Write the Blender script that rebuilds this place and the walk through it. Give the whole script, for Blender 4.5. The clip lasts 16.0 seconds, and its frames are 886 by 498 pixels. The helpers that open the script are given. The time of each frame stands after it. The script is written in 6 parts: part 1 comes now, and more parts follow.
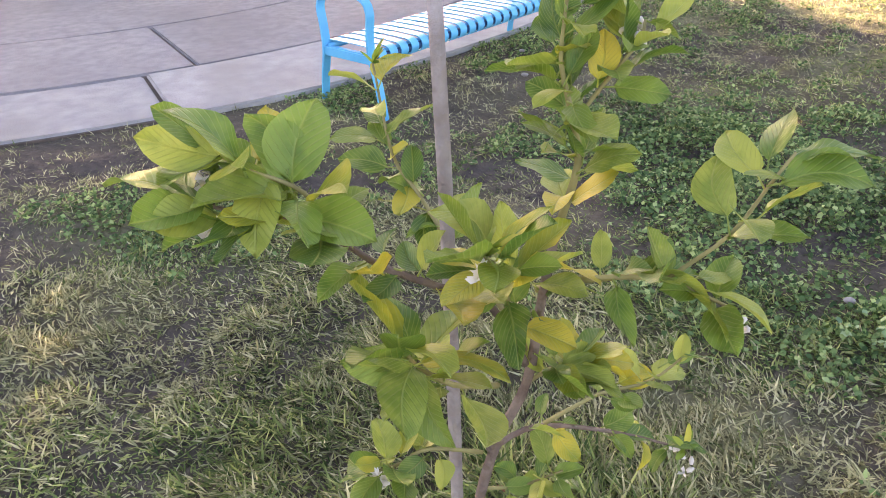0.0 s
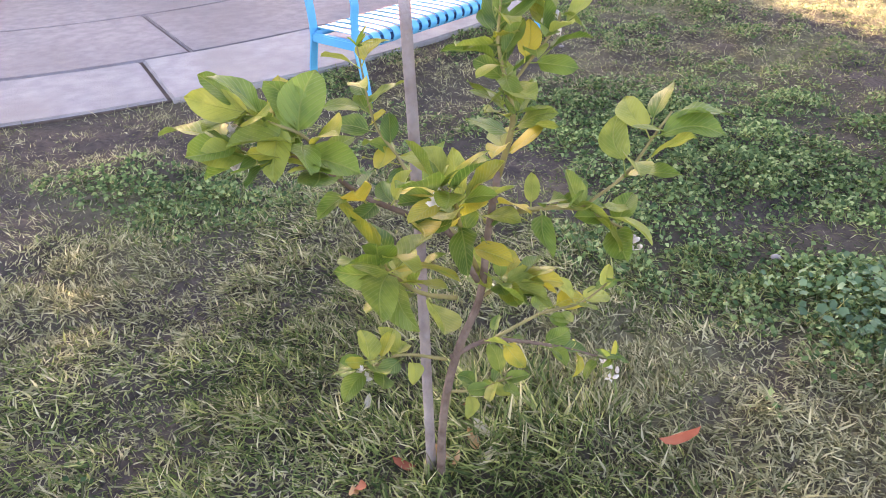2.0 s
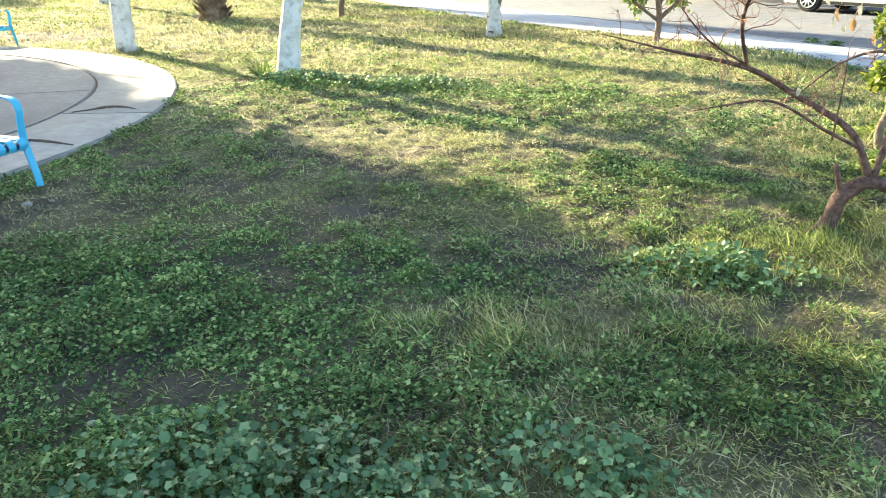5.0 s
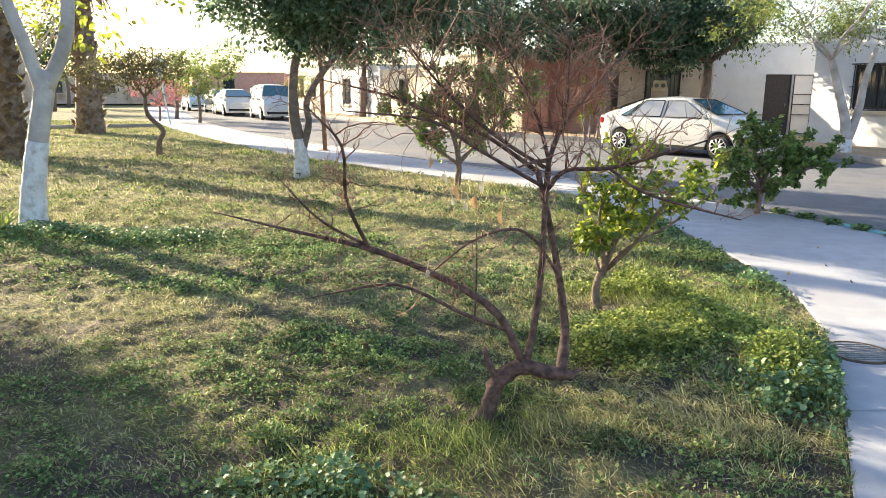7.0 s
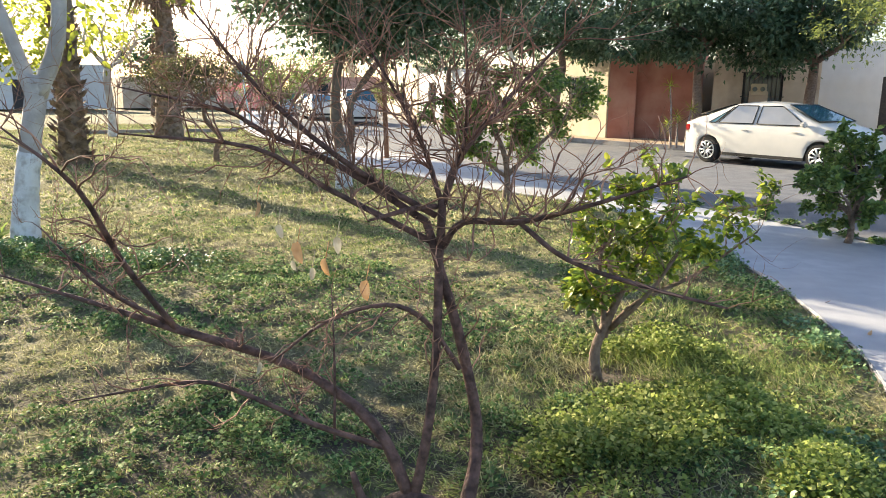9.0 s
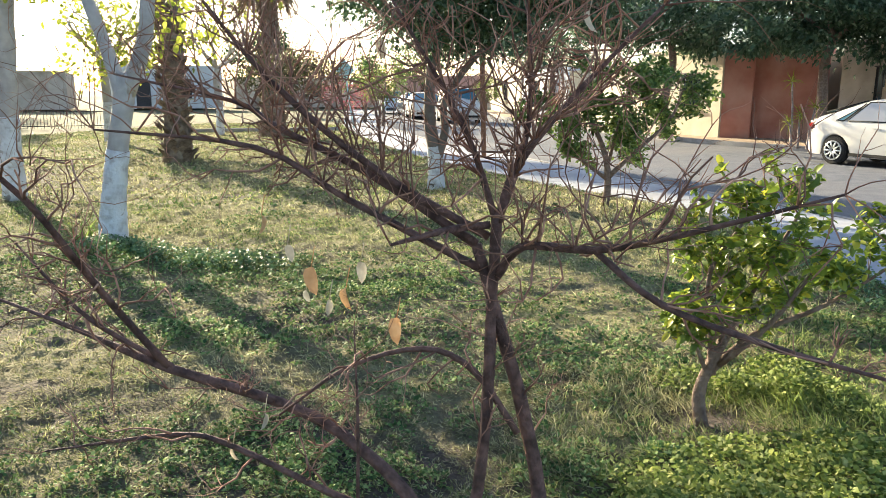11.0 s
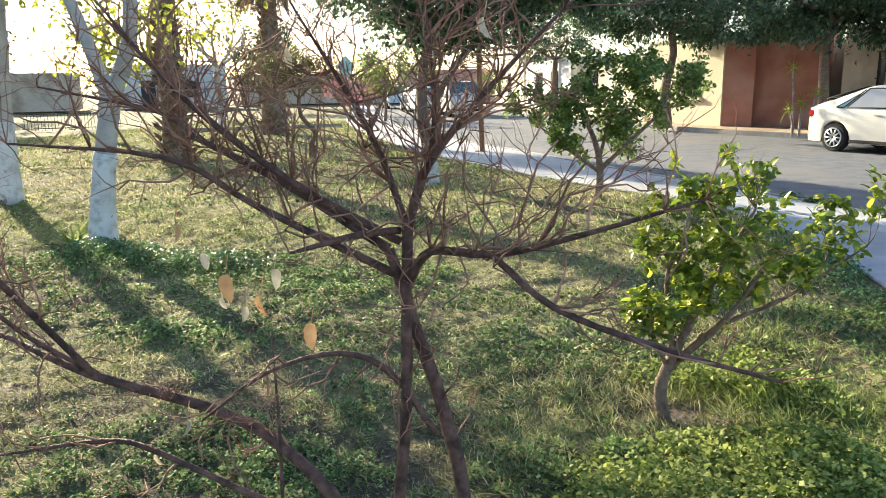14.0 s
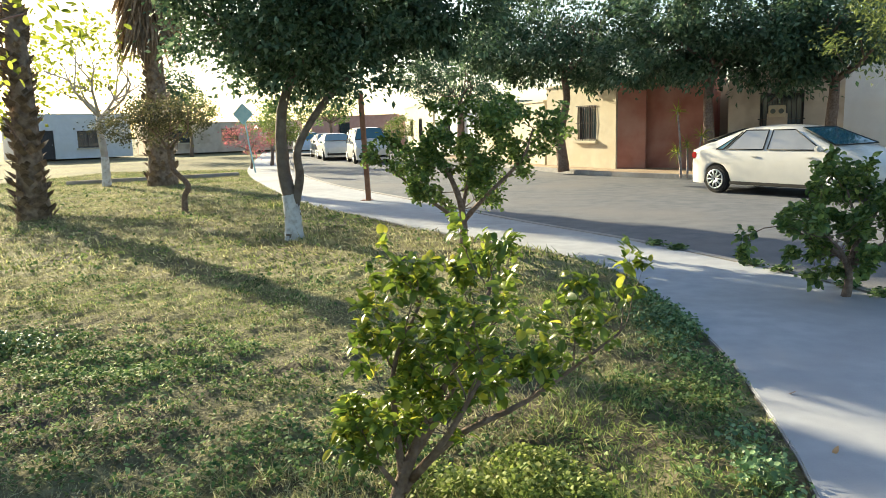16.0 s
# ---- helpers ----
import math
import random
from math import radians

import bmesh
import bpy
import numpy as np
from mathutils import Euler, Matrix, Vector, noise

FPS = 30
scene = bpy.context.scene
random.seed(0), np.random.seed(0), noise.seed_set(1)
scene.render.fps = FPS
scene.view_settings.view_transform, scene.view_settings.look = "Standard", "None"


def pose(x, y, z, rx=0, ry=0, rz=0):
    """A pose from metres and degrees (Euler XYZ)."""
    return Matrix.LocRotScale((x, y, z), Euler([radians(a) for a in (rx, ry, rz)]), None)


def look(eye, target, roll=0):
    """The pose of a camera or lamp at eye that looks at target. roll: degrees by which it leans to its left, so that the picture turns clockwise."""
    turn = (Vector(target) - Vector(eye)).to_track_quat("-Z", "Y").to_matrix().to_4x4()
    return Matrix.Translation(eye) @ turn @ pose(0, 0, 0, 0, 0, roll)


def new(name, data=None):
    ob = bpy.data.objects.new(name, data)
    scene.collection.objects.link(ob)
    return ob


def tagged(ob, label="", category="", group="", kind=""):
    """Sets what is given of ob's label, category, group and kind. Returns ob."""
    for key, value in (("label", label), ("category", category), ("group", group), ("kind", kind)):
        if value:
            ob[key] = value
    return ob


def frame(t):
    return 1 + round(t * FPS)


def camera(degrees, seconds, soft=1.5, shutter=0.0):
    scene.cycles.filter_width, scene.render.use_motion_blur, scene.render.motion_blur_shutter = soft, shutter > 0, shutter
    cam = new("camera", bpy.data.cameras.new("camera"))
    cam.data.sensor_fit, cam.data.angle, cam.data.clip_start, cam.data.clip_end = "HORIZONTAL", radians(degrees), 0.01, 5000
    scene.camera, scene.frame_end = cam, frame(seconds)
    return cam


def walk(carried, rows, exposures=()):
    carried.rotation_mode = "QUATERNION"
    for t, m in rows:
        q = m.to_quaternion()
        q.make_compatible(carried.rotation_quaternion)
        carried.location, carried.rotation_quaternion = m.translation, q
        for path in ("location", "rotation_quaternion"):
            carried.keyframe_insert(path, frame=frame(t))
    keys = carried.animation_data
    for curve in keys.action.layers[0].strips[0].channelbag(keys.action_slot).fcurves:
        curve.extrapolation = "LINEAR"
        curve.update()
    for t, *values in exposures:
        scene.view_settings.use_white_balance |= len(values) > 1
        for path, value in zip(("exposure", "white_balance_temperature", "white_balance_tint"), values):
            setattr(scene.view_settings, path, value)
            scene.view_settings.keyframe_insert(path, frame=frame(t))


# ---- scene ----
cam = camera(60.9, 16.0, soft=0.6, shutter=0.1)
# seconds, eye, target, roll
PATH = [
    (0, (-2.991, -1.582, 1.317), (-3.877, -0.093, 0.317), -1.7),
    (0.5, (-2.984, -1.599, 1.322), (-3.853, -0.122, 0.29), -1.6),
    (1, (-2.99, -1.647, 1.333), (-3.845, -0.169, 0.291), -1.7),
    (1.5, (-2.936, -1.714, 1.363), (-3.779, -0.238, 0.308), -1.5),
    (2, (-2.81, -1.833, 1.394), (-3.657, -0.339, 0.369), -1.3),
    (2.5, (-2.72, -1.894, 1.405), (-3.58, -0.343, 0.48), -1.2),
    (3, (-2.608, -1.811, 1.407), (-3.47, -0.214, 0.567), -0.5),
    (3.5, (-2.364, -1.65, 1.415), (-3.162, 0.0, 0.614), -0.7),
    (4, (-2.06, -1.554, 1.425), (-2.683, 0.178, 0.645), -0.5),
    (4.5, (-1.754, -1.375, 1.405), (-2.192, 0.432, 0.667), -0.3),
    (5, (-1.48, -1.169, 1.397), (-1.775, 0.67, 0.667), -0.2),
    (5.2, (-1.331, -1.099, 1.38), (-1.595, 0.741, 0.643), -0.5),
    (7.3, (-0.122, -0.305, 1.579), (-0.098, 1.656, 1.19), 0.8),
    (7.5, (-0.029, -0.194, 1.588), (0.004, 1.768, 1.2), 0.8),
    (8, (0.236, 0.096, 1.644), (0.278, 2.052, 1.229), 1.0),
    (8.5, (0.376, 0.428, 1.595), (0.321, 2.387, 1.193), 0.6),
    (9, (0.527, 0.716, 1.593), (0.268, 2.657, 1.187), 0.6),
    (9.5, (0.616, 0.944, 1.572), (0.219, 2.865, 1.18), -0.7),
    (10, (0.573, 1.156, 1.56), (0.114, 3.062, 1.162), -0.2),
    (12.5, (0.566, 1.291, 1.562), (-0.004, 3.163, 1.148), -0.5),
    (13, (0.57, 1.285, 1.562), (-0.001, 3.156, 1.142), -0.7),
    (13.5, (0.628, 1.278, 1.566), (0.063, 3.149, 1.142), -0.8),
    (14, (0.798, 1.314, 1.59), (0.251, 3.19, 1.163), -0.9),
    (14.5, (1.011, 1.415, 1.576), (0.526, 3.32, 1.207), -1.8),
    (15, (1.132, 1.752, 1.574), (0.746, 3.686, 1.241), -1.4),
    (15.5, (1.396, 2.024, 1.585), (1.008, 3.957, 1.25), -1.8),
    (16, (1.548, 2.212, 1.624), (1.18, 4.152, 1.305), -1.7),
]
walk(cam, [(t, look(e, g, r)) for t, e, g, r in PATH], exposures=[(0.0, 3.25, 7500, 32), (2.0, 3.4, 7300, 38), (3.0, 3.2, 7000, 34), (5.0, 2.8, 6500, 3), (7.5, 2.0, 6400, 13), (13.0, 1.85, 6100, 8), (15.0, 1.9, 6250, 7), (16.0, 1.55, 6300, 4)])

# ---- light: a low sun to the left of the street, blue sky ----
SUN_EL, SUN_AZ = radians(19), Vector((-0.775, 0.632))
sun_way = Vector((SUN_AZ.x * math.cos(SUN_EL), SUN_AZ.y * math.cos(SUN_EL), math.sin(SUN_EL)))
world = bpy.data.worlds.new("sky")
scene.world = world
world.use_nodes = True
wn = world.node_tree.nodes
sky = wn.new("ShaderNodeTexSky")
sky.sky_type, sky.sun_disc = "NISHITA", False
sky.sun_elevation, sky.sun_rotation = SUN_EL, math.atan2(SUN_AZ.x, SUN_AZ.y)
sky.air_density, sky.dust_density = 1.0, 1.6
world.node_tree.links.new(sky.outputs[0], wn["Background"].inputs[0])
wn["Background"].inputs[1].default_value = 0.09
sun = new("sun", bpy.data.lights.new("sun", "SUN"))
sun.data.energy, sun.data.angle, sun.data.color = 5.0, radians(0.6), (1.0, 0.84, 0.56)
sun.matrix_world = look(sun_way * 80, (0, 0, 0))

# ---- materials ----
def material(name, base, second=None, scale=6.0, detail=6.0, rough=0.85, bump=0.0, bump_scale=60.0, third=None, third_scale=1.0,
             metal=0.0, per_piece=0.0, per_island=0.0, through_light=0.0, ramp=(0.35, 0.65), spec=0.35):
    """A node material: base and second colour mixed by noise, a third by broad noise, bump by fine noise, shade varied by piece."""
    m = bpy.data.materials.new(name)
    m.use_nodes = True
    nt = m.node_tree
    n, l = nt.nodes, nt.links
    b = n["Principled BSDF"]
    b.inputs["Roughness"].default_value, b.inputs["Metallic"].default_value = rough, metal
    b.inputs["Specular IOR Level"].default_value = spec
    co = n.new("ShaderNodeTexCoord").outputs["Object"]

    def noise_at(s, d=detail):
        t = n.new("ShaderNodeTexNoise")
        t.inputs["Scale"].default_value, t.inputs["Detail"].default_value = s, d
        l.new(co, t.inputs["Vector"])
        return t.outputs["Fac"]

    def ramped(fac, lo, hi):
        r = n.new("ShaderNodeMapRange")
        r.inputs["From Min"].default_value, r.inputs["From Max"].default_value = lo, hi
        l.new(fac, r.inputs["Value"])
        return r.outputs["Result"]

    def mixed(fac, a, c):
        x = n.new("ShaderNodeMix")
        x.data_type = "RGBA"
        for sock, v in ((x.inputs[0], fac), (x.inputs[6], a), (x.inputs[7], c)):
            if isinstance(v, (tuple, list)):
                sock.default_value = (*v, 1)
            elif isinstance(v, float):
                sock.default_value = v
            else:
                l.new(v, sock)
        return x.outputs[2]

    col = base
    if second:
        col = mixed(ramped(noise_at(scale), *ramp), base, second)
    if third:
        col = mixed(ramped(noise_at(third_scale, 4.0), 0.45, 0.7), col, third)
    for amount, node, out in ((per_piece, "ShaderNodeObjectInfo", "Random"), (per_island, "ShaderNodeNewGeometry", "Random Per Island")):
        if amount:
            h = n.new("ShaderNodeHueSaturation")
            info = n.new(node).outputs[out]
            r = n.new("ShaderNodeMapRange")
            r.inputs["To Min"].default_value, r.inputs["To Max"].default_value = 1 - amount, 1 + amount
            l.new(info, r.inputs["Value"])
            l.new(r.outputs["Result"], h.inputs["Value"])
            if isinstance(col, tuple):
                h.inputs["Color"].default_value = (*col, 1)
            else:
                l.new(col, h.inputs["Color"])
            col = h.outputs[0]
    if isinstance(col, tuple):
        b.inputs["Base Color"].default_value = (*col, 1)
    else:
        l.new(col, b.inputs["Base Color"])
    if bump:
        bp = n.new("ShaderNodeBump")
        bp.inputs["Strength"].default_value, bp.inputs["Distance"].default_value = bump, 0.02
        l.new(noise_at(bump_scale, 8.0), bp.inputs["Height"])
        l.new(bp.outputs[0], b.inputs["Normal"])
    if through_light:
        tr = n.new("ShaderNodeBsdfTranslucent")
        if isinstance(col, tuple):
            tr.inputs["Color"].default_value = (*col, 1)
        else:
            l.new(col, tr.inputs["Color"])
        mx = n.new("ShaderNodeMixShader")
        mx.inputs[0].default_value = through_light
        l.new(b.outputs[0], mx.inputs[1])
        l.new(tr.outputs[0], mx.inputs[2])
        l.new(mx.outputs[0], n["Material Output"].inputs["Surface"])
    return m


def foliage(name, a, b, c=None, share=0.25, light=0.35, rough=0.5, spec=0.35):
    """Leaves and blades: each one takes a colour between a and b, some of them c, and lets light through."""
    m = bpy.data.materials.new(name)
    m.use_nodes = True
    nt = m.node_tree
    n, l = nt.nodes, nt.links
    p = n["Principled BSDF"]
    p.inputs["Roughness"].default_value = rough
    p.inputs["Specular IOR Level"].default_value = spec
    r = n.new("ShaderNodeValToRGB")
    l.new(n.new("ShaderNodeNewGeometry").outputs["Random Per Island"], r.inputs[0])
    e = r.color_ramp.elements
    e[0].position, e[0].color = 0.0, (*a, 1)
    e[1].position, e[1].color = 1 - share if c else 1.0, (*b, 1)
    if c:
        x = e.new(1.0)
        x.color = (*c, 1)
    t = n.new("ShaderNodeTexNoise")
    t.inputs["Scale"].default_value, t.inputs["Detail"].default_value = 1.3, 5.0
    l.new(n.new("ShaderNodeTexCoord").outputs["Object"], t.inputs["Vector"])
    mr = n.new("ShaderNodeMapRange")
    mr.inputs["From Min"].default_value, mr.inputs["From Max"].default_value = 0.3, 0.7
    mr.inputs["To Min"].default_value, mr.inputs["To Max"].default_value = 0.72, 1.25
    l.new(t.outputs["Fac"], mr.inputs["Value"])
    h = n.new("ShaderNodeHueSaturation")
    l.new(mr.outputs[0], h.inputs["Value"])
    l.new(r.outputs[0], h.inputs["Color"])
    l.new(h.outputs[0], p.inputs["Base Color"])
    tr = n.new("ShaderNodeBsdfTranslucent")
    l.new(h.outputs[0], tr.inputs["Color"])
    mx = n.new("ShaderNodeMixShader")
    mx.inputs[0].default_value = light
    l.new(p.outputs[0], mx.inputs[1])
    l.new(tr.outputs[0], mx.inputs[2])
    l.new(mx.outputs[0], n["Material Output"].inputs["Surface"])
    return m


SOIL = material("soil and thatch", (0.05, 0.038, 0.032), (0.10, 0.078, 0.06), 22, rough=0.95, bump=0.9, bump_scale=45, third=(0.085, 0.072, 0.04), third_scale=0.7)
soil_nodes = SOIL.node_tree
worn = soil_nodes.nodes.new("ShaderNodeMix")
worn.data_type = "RGBA"
amount = soil_nodes.nodes.new("ShaderNodeAttribute")
amount.attribute_name = "thatch"
straw = soil_nodes.nodes.new("ShaderNodeValToRGB")
straw.color_ramp.elements[0].position, straw.color_ramp.elements[0].color = 0.35, (0.10, 0.095, 0.045, 1)
straw.color_ramp.elements[1].position, straw.color_ramp.elements[1].color = 0.68, (0.38, 0.35, 0.17, 1)
fibre = soil_nodes.nodes.new("ShaderNodeTexNoise")
fibre.inputs["Scale"].default_value, fibre.inputs["Detail"].default_value, fibre.inputs["Roughness"].default_value = 26, 9, 0.75
soil_nodes.links.new(soil_nodes.nodes["Texture Coordinate"].outputs["Object"], fibre.inputs["Vector"])
soil_nodes.links.new(fibre.outputs["Fac"], straw.inputs[0])
soil_out = soil_nodes.nodes["Principled BSDF"].inputs["Base Color"]
soil_nodes.links.new(soil_out.links[0].from_socket, worn.inputs[6])
soil_nodes.links.new(straw.outputs[0], worn.inputs[7])
soil_nodes.links.new(amount.outputs["Fac"], worn.inputs[0])
soil_nodes.links.new(worn.outputs[2], soil_out)
CONCRETE = material("worn concrete", (0.23, 0.215, 0.22), (0.30, 0.28, 0.28), 14, rough=0.9, bump=0.35, bump_scale=120, third=(0.20, 0.185, 0.19), third_scale=0.7, per_piece=0.05)
PALE_CONCRETE = material("pale concrete edging", (0.30, 0.285, 0.28), (0.37, 0.355, 0.34), 10, rough=0.9, bump=0.4, bump_scale=90, third=(0.27, 0.25, 0.235), third_scale=1.4, per_piece=0.06)
JOINT = material("dark joint dirt", (0.07, 0.055, 0.045), (0.12, 0.09, 0.07), 20, rough=1.0)
WALKWAY = material("smooth grey walkway", (0.33, 0.34, 0.375), (0.40, 0.41, 0.44), 5, rough=0.8, bump=0.15, bump_scale=80, third=(0.31, 0.31, 0.335), third_scale=0.6, per_piece=0.05)
ASPHALT = material("worn asphalt", (0.10, 0.107, 0.127), (0.145, 0.152, 0.172), 3, rough=0.85, bump=0.3, bump_scale=150, third=(0.165, 0.16, 0.165), third_scale=0.35)
DIRT = material("pale street dirt", (0.34, 0.25, 0.17), (0.43, 0.33, 0.23), 4, rough=0.95, bump=0.4, bump_scale=60, third=(0.28, 0.20, 0.14), third_scale=0.8)
# real lime patch, its colour brightened where sun falls on it
PATCH = material("lime patch with sunlight in its colour", (0.72, 0.66, 0.54), (0.5, 0.45, 0.38), 9, rough=0.95, bump=0.4, bump_scale=60)
BLUE = material("sky blue enamel", (0.055, 0.40, 0.66), (0.075, 0.46, 0.72), 8, rough=0.35, bump=0.05, spec=0.5)
BLUE_PAINT = material("faded blue kerb paint", (0.16, 0.42, 0.52), (0.34, 0.40, 0.42), 9, rough=0.8, bump=0.3, ramp=(0.45, 0.7))
BARK = material("grey-brown bark", (0.15, 0.10, 0.075), (0.26, 0.19, 0.15), 22, rough=0.9, bump=0.8, bump_scale=50)
RED_BARK = material("purple-brown bark", (0.06, 0.034, 0.028), (0.19, 0.108, 0.088), 26, rough=0.75, bump=0.6, bump_scale=70)
TWIG = material("dry reddish twig", (0.20, 0.095, 0.065), (0.38, 0.225, 0.16), 14, rough=0.8, per_island=0.4)
GREY_BARK = material("smooth grey bark", (0.40, 0.37, 0.36), (0.52, 0.49, 0.47), 7, rough=0.9, bump=0.5, bump_scale=30, third=(0.3, 0.27, 0.25), third_scale=3)
BROWN_BARK = material("brown-grey bark", (0.12, 0.09, 0.075), (0.20, 0.165, 0.14), 9, rough=0.9, bump=0.7, bump_scale=35, third=(0.17, 0.15, 0.14), third_scale=4)
LIME = material("limewashed bark", (0.68, 0.69, 0.72), (0.34, 0.32, 0.31), 11, rough=0.95, bump=0.9, bump_scale=35, ramp=(0.48, 0.74), third=(0.52, 0.51, 0.52), third_scale=5)
PALM_BARK = material("rough palm trunk", (0.14, 0.10, 0.075), (0.30, 0.23, 0.17), 8, rough=0.95, bump=1.0, bump_scale=20, per_island=0.35)
GREEN_BARK = material("green citrus twig", (0.20, 0.17, 0.06), (0.30, 0.26, 0.10), 20, rough=0.7)
STAKE = material("weathered grey pole", (0.27, 0.22, 0.20), (0.42, 0.36, 0.33), 12, rough=0.9, bump=0.5, bump_scale=90, third=(0.2, 0.15, 0.13), third_scale=7)
BUSH_LEAF = foliage("mixed lemon bush leaf", (0.085, 0.15, 0.025), (0.30, 0.38, 0.055), (0.62, 0.57, 0.07), 0.2, 0.48, 0.36, 0.5)
YOUNG_LEAF = foliage("young lemon leaf", (0.14, 0.25, 0.035), (0.33, 0.42, 0.06), (0.60, 0.55, 0.06), 0.15, 0.45, 0.4, 0.45)
CITRUS_LEAF = foliage("dark citrus leaf", (0.07, 0.135, 0.04), (0.21, 0.30, 0.075), (0.36, 0.43, 0.12), 0.2, 0.35, 0.4, 0.45)
DARK_LEAF = foliage("dark glossy leaf", (0.03, 0.065, 0.03), (0.06, 0.115, 0.05), (0.10, 0.16, 0.075), 0.15, 0.3, 0.4, 0.4)
STREET_LEAF = foliage("street tree leaf", (0.04, 0.085, 0.045), (0.115, 0.18, 0.095), (0.24, 0.31, 0.19), 0.2, 0.35, 0.45, 0.4)
OLIVE_LEAF = foliage("olive-brown leaf", (0.06, 0.065, 0.03), (0.14, 0.135, 0.06), (0.24, 0.20, 0.10), 0.2, 0.35, 0.6)
WILLOW_LEAF = foliage("feathery pale leaf", (0.13, 0.18, 0.045), (0.26, 0.30, 0.09), None, 0.2, 0.4, 0.6)
# yellow base takes in the glow of the backlit crowns
YELLOW_LEAF = foliage("sunlit yellow-green leaf", (0.22, 0.27, 0.04), (0.42, 0.45, 0.07), None, 0.2, 0.55, 0.6)
WEED_LEAF = foliage("low weed leaf", (0.035, 0.08, 0.028), (0.175, 0.27, 0.09), (0.40, 0.48, 0.19), 0.3, 0.22, 0.65, 0.15)
MALLOW_LEAF = foliage("mallow leaf", (0.05, 0.11, 0.045), (0.16, 0.27, 0.115), (0.32, 0.43, 0.21), 0.25, 0.2, 0.45, 0.4)
GRASS_DRY = foliage("dry grass", (0.13, 0.128, 0.06), (0.41, 0.395, 0.21), (0.68, 0.63, 0.38), 0.35, 0.38, 0.8, 0.1)
GRASS_GREEN = foliage("green grass", (0.05, 0.09, 0.03), (0.25, 0.31, 0.10), (0.52, 0.53, 0.2), 0.3, 0.38, 0.75, 0.12)
GRASS_FRESH = foliage("fresh yellow-green grass", (0.09, 0.145, 0.035), (0.30, 0.36, 0.085), (0.54, 0.55, 0.21), 0.3, 0.42, 0.6, 0.25)
DRY_LEAF = material("curled dry leaf", (0.55, 0.30, 0.13), (0.66, 0.42, 0.22), 30, rough=0.8, through_light=0.35)
PALE_LEAF = material("bleached dry leaf", (0.66, 0.60, 0.46), (0.5, 0.43, 0.3), 30, rough=0.8, through_light=0.35)
PETAL = material("white blossom", (0.82, 0.79, 0.74), (0.75, 0.68, 0.62), 40, rough=0.6, through_light=0.3)
RUST_LEAF = material("rust-red fallen leaf", (0.27, 0.07, 0.03), (0.34, 0.12, 0.06), 20, rough=0.8)
STONE = material("pale pebble", (0.34, 0.31, 0.28), (0.24, 0.21, 0.19), 20, rough=0.9, bump=0.4)
CREAM_WALL = material("cream plaster", (0.52, 0.46, 0.35), (0.60, 0.54, 0.42), 3, rough=0.95, bump=0.25, bump_scale=40, third=(0.56, 0.48, 0.35), third_scale=0.9)
WHITE_WALL = material("white plaster", (0.66, 0.67, 0.70), (0.60, 0.61, 0.64), 3, rough=0.95, bump=0.2, bump_scale=40, third=(0.62, 0.61, 0.6), third_scale=0.7)
RED_WALL = material("brick-red plaster", (0.36, 0.145, 0.105), (0.46, 0.215, 0.165), 1.6, rough=0.95, bump=0.3, bump_scale=40, third=(0.50, 0.30, 0.24), third_scale=0.9)
# base lightened so the far houses look washed by haze
BEIGE_WALL = material("beige plaster", (0.55, 0.46, 0.38), (0.62, 0.53, 0.44), 3, rough=0.95, bump=0.3, third=(0.37, 0.29, 0.22), third_scale=1)
PINK_WALL = material("pink plaster", (0.60, 0.33, 0.28), (0.66, 0.40, 0.33), 3, rough=0.95, bump=0.3)
IRON = material("dark painted iron", (0.03, 0.03, 0.035), (0.06, 0.05, 0.05), 20, rough=0.6)
GRATE = material("cast iron cover", (0.22, 0.215, 0.22), (0.31, 0.30, 0.30), 14, rough=0.7, bump=0.5, bump_scale=50, metal=0.4)
RUSTY = material("rust-brown post", (0.22, 0.10, 0.055), (0.32, 0.16, 0.09), 12, rough=0.85, bump=0.3)
TIN = material("bare sheet metal back of sign", (0.34, 0.56, 0.62), (0.42, 0.62, 0.66), 8, rough=0.5, metal=0.2)
GLASS = material("dark window glass", (0.03, 0.05, 0.06), rough=0.06, spec=0.8)
CAR_GLASS = material("tinted car glass", (0.05, 0.14, 0.18), rough=0.05, spec=0.9)
# pale, part-metallic base stands in for bright reflections in the side windows
SIDE_GLASS = material("car side glass with bright reflections", (0.34, 0.33, 0.30), (0.42, 0.40, 0.36), 2, rough=0.12, metal=0.6, spec=0.9)
CAR_WHITE = material("white car paint", (0.62, 0.60, 0.56), (0.58, 0.565, 0.53), 4, rough=0.25, spec=0.6)
CAR_DARK = material("dark blue car paint", (0.02, 0.03, 0.045), (0.03, 0.04, 0.055), 4, rough=0.2, spec=0.6)
CAR_SILVER = material("pale car paint", (0.55, 0.60, 0.62), (0.5, 0.55, 0.58), 4, rough=0.25, spec=0.6)
RUBBER = material("tyre rubber", (0.02, 0.02, 0.02), (0.035, 0.033, 0.03), 20, rough=0.85)
RIM = material("alloy wheel", (0.6, 0.6, 0.6), (0.5, 0.5, 0.5), 20, rough=0.35, metal=0.8)
LAMP_RED = material("red lamp lens", (0.45, 0.02, 0.02), rough=0.2)
LAMP_CLEAR = material("clear lamp lens", (0.7, 0.72, 0.74), rough=0.1, spec=0.8)
THATCH = material("dry palm skirt", (0.20, 0.13, 0.08), (0.34, 0.24, 0.15), 8, rough=0.95, per_island=0.4, through_light=0.2)

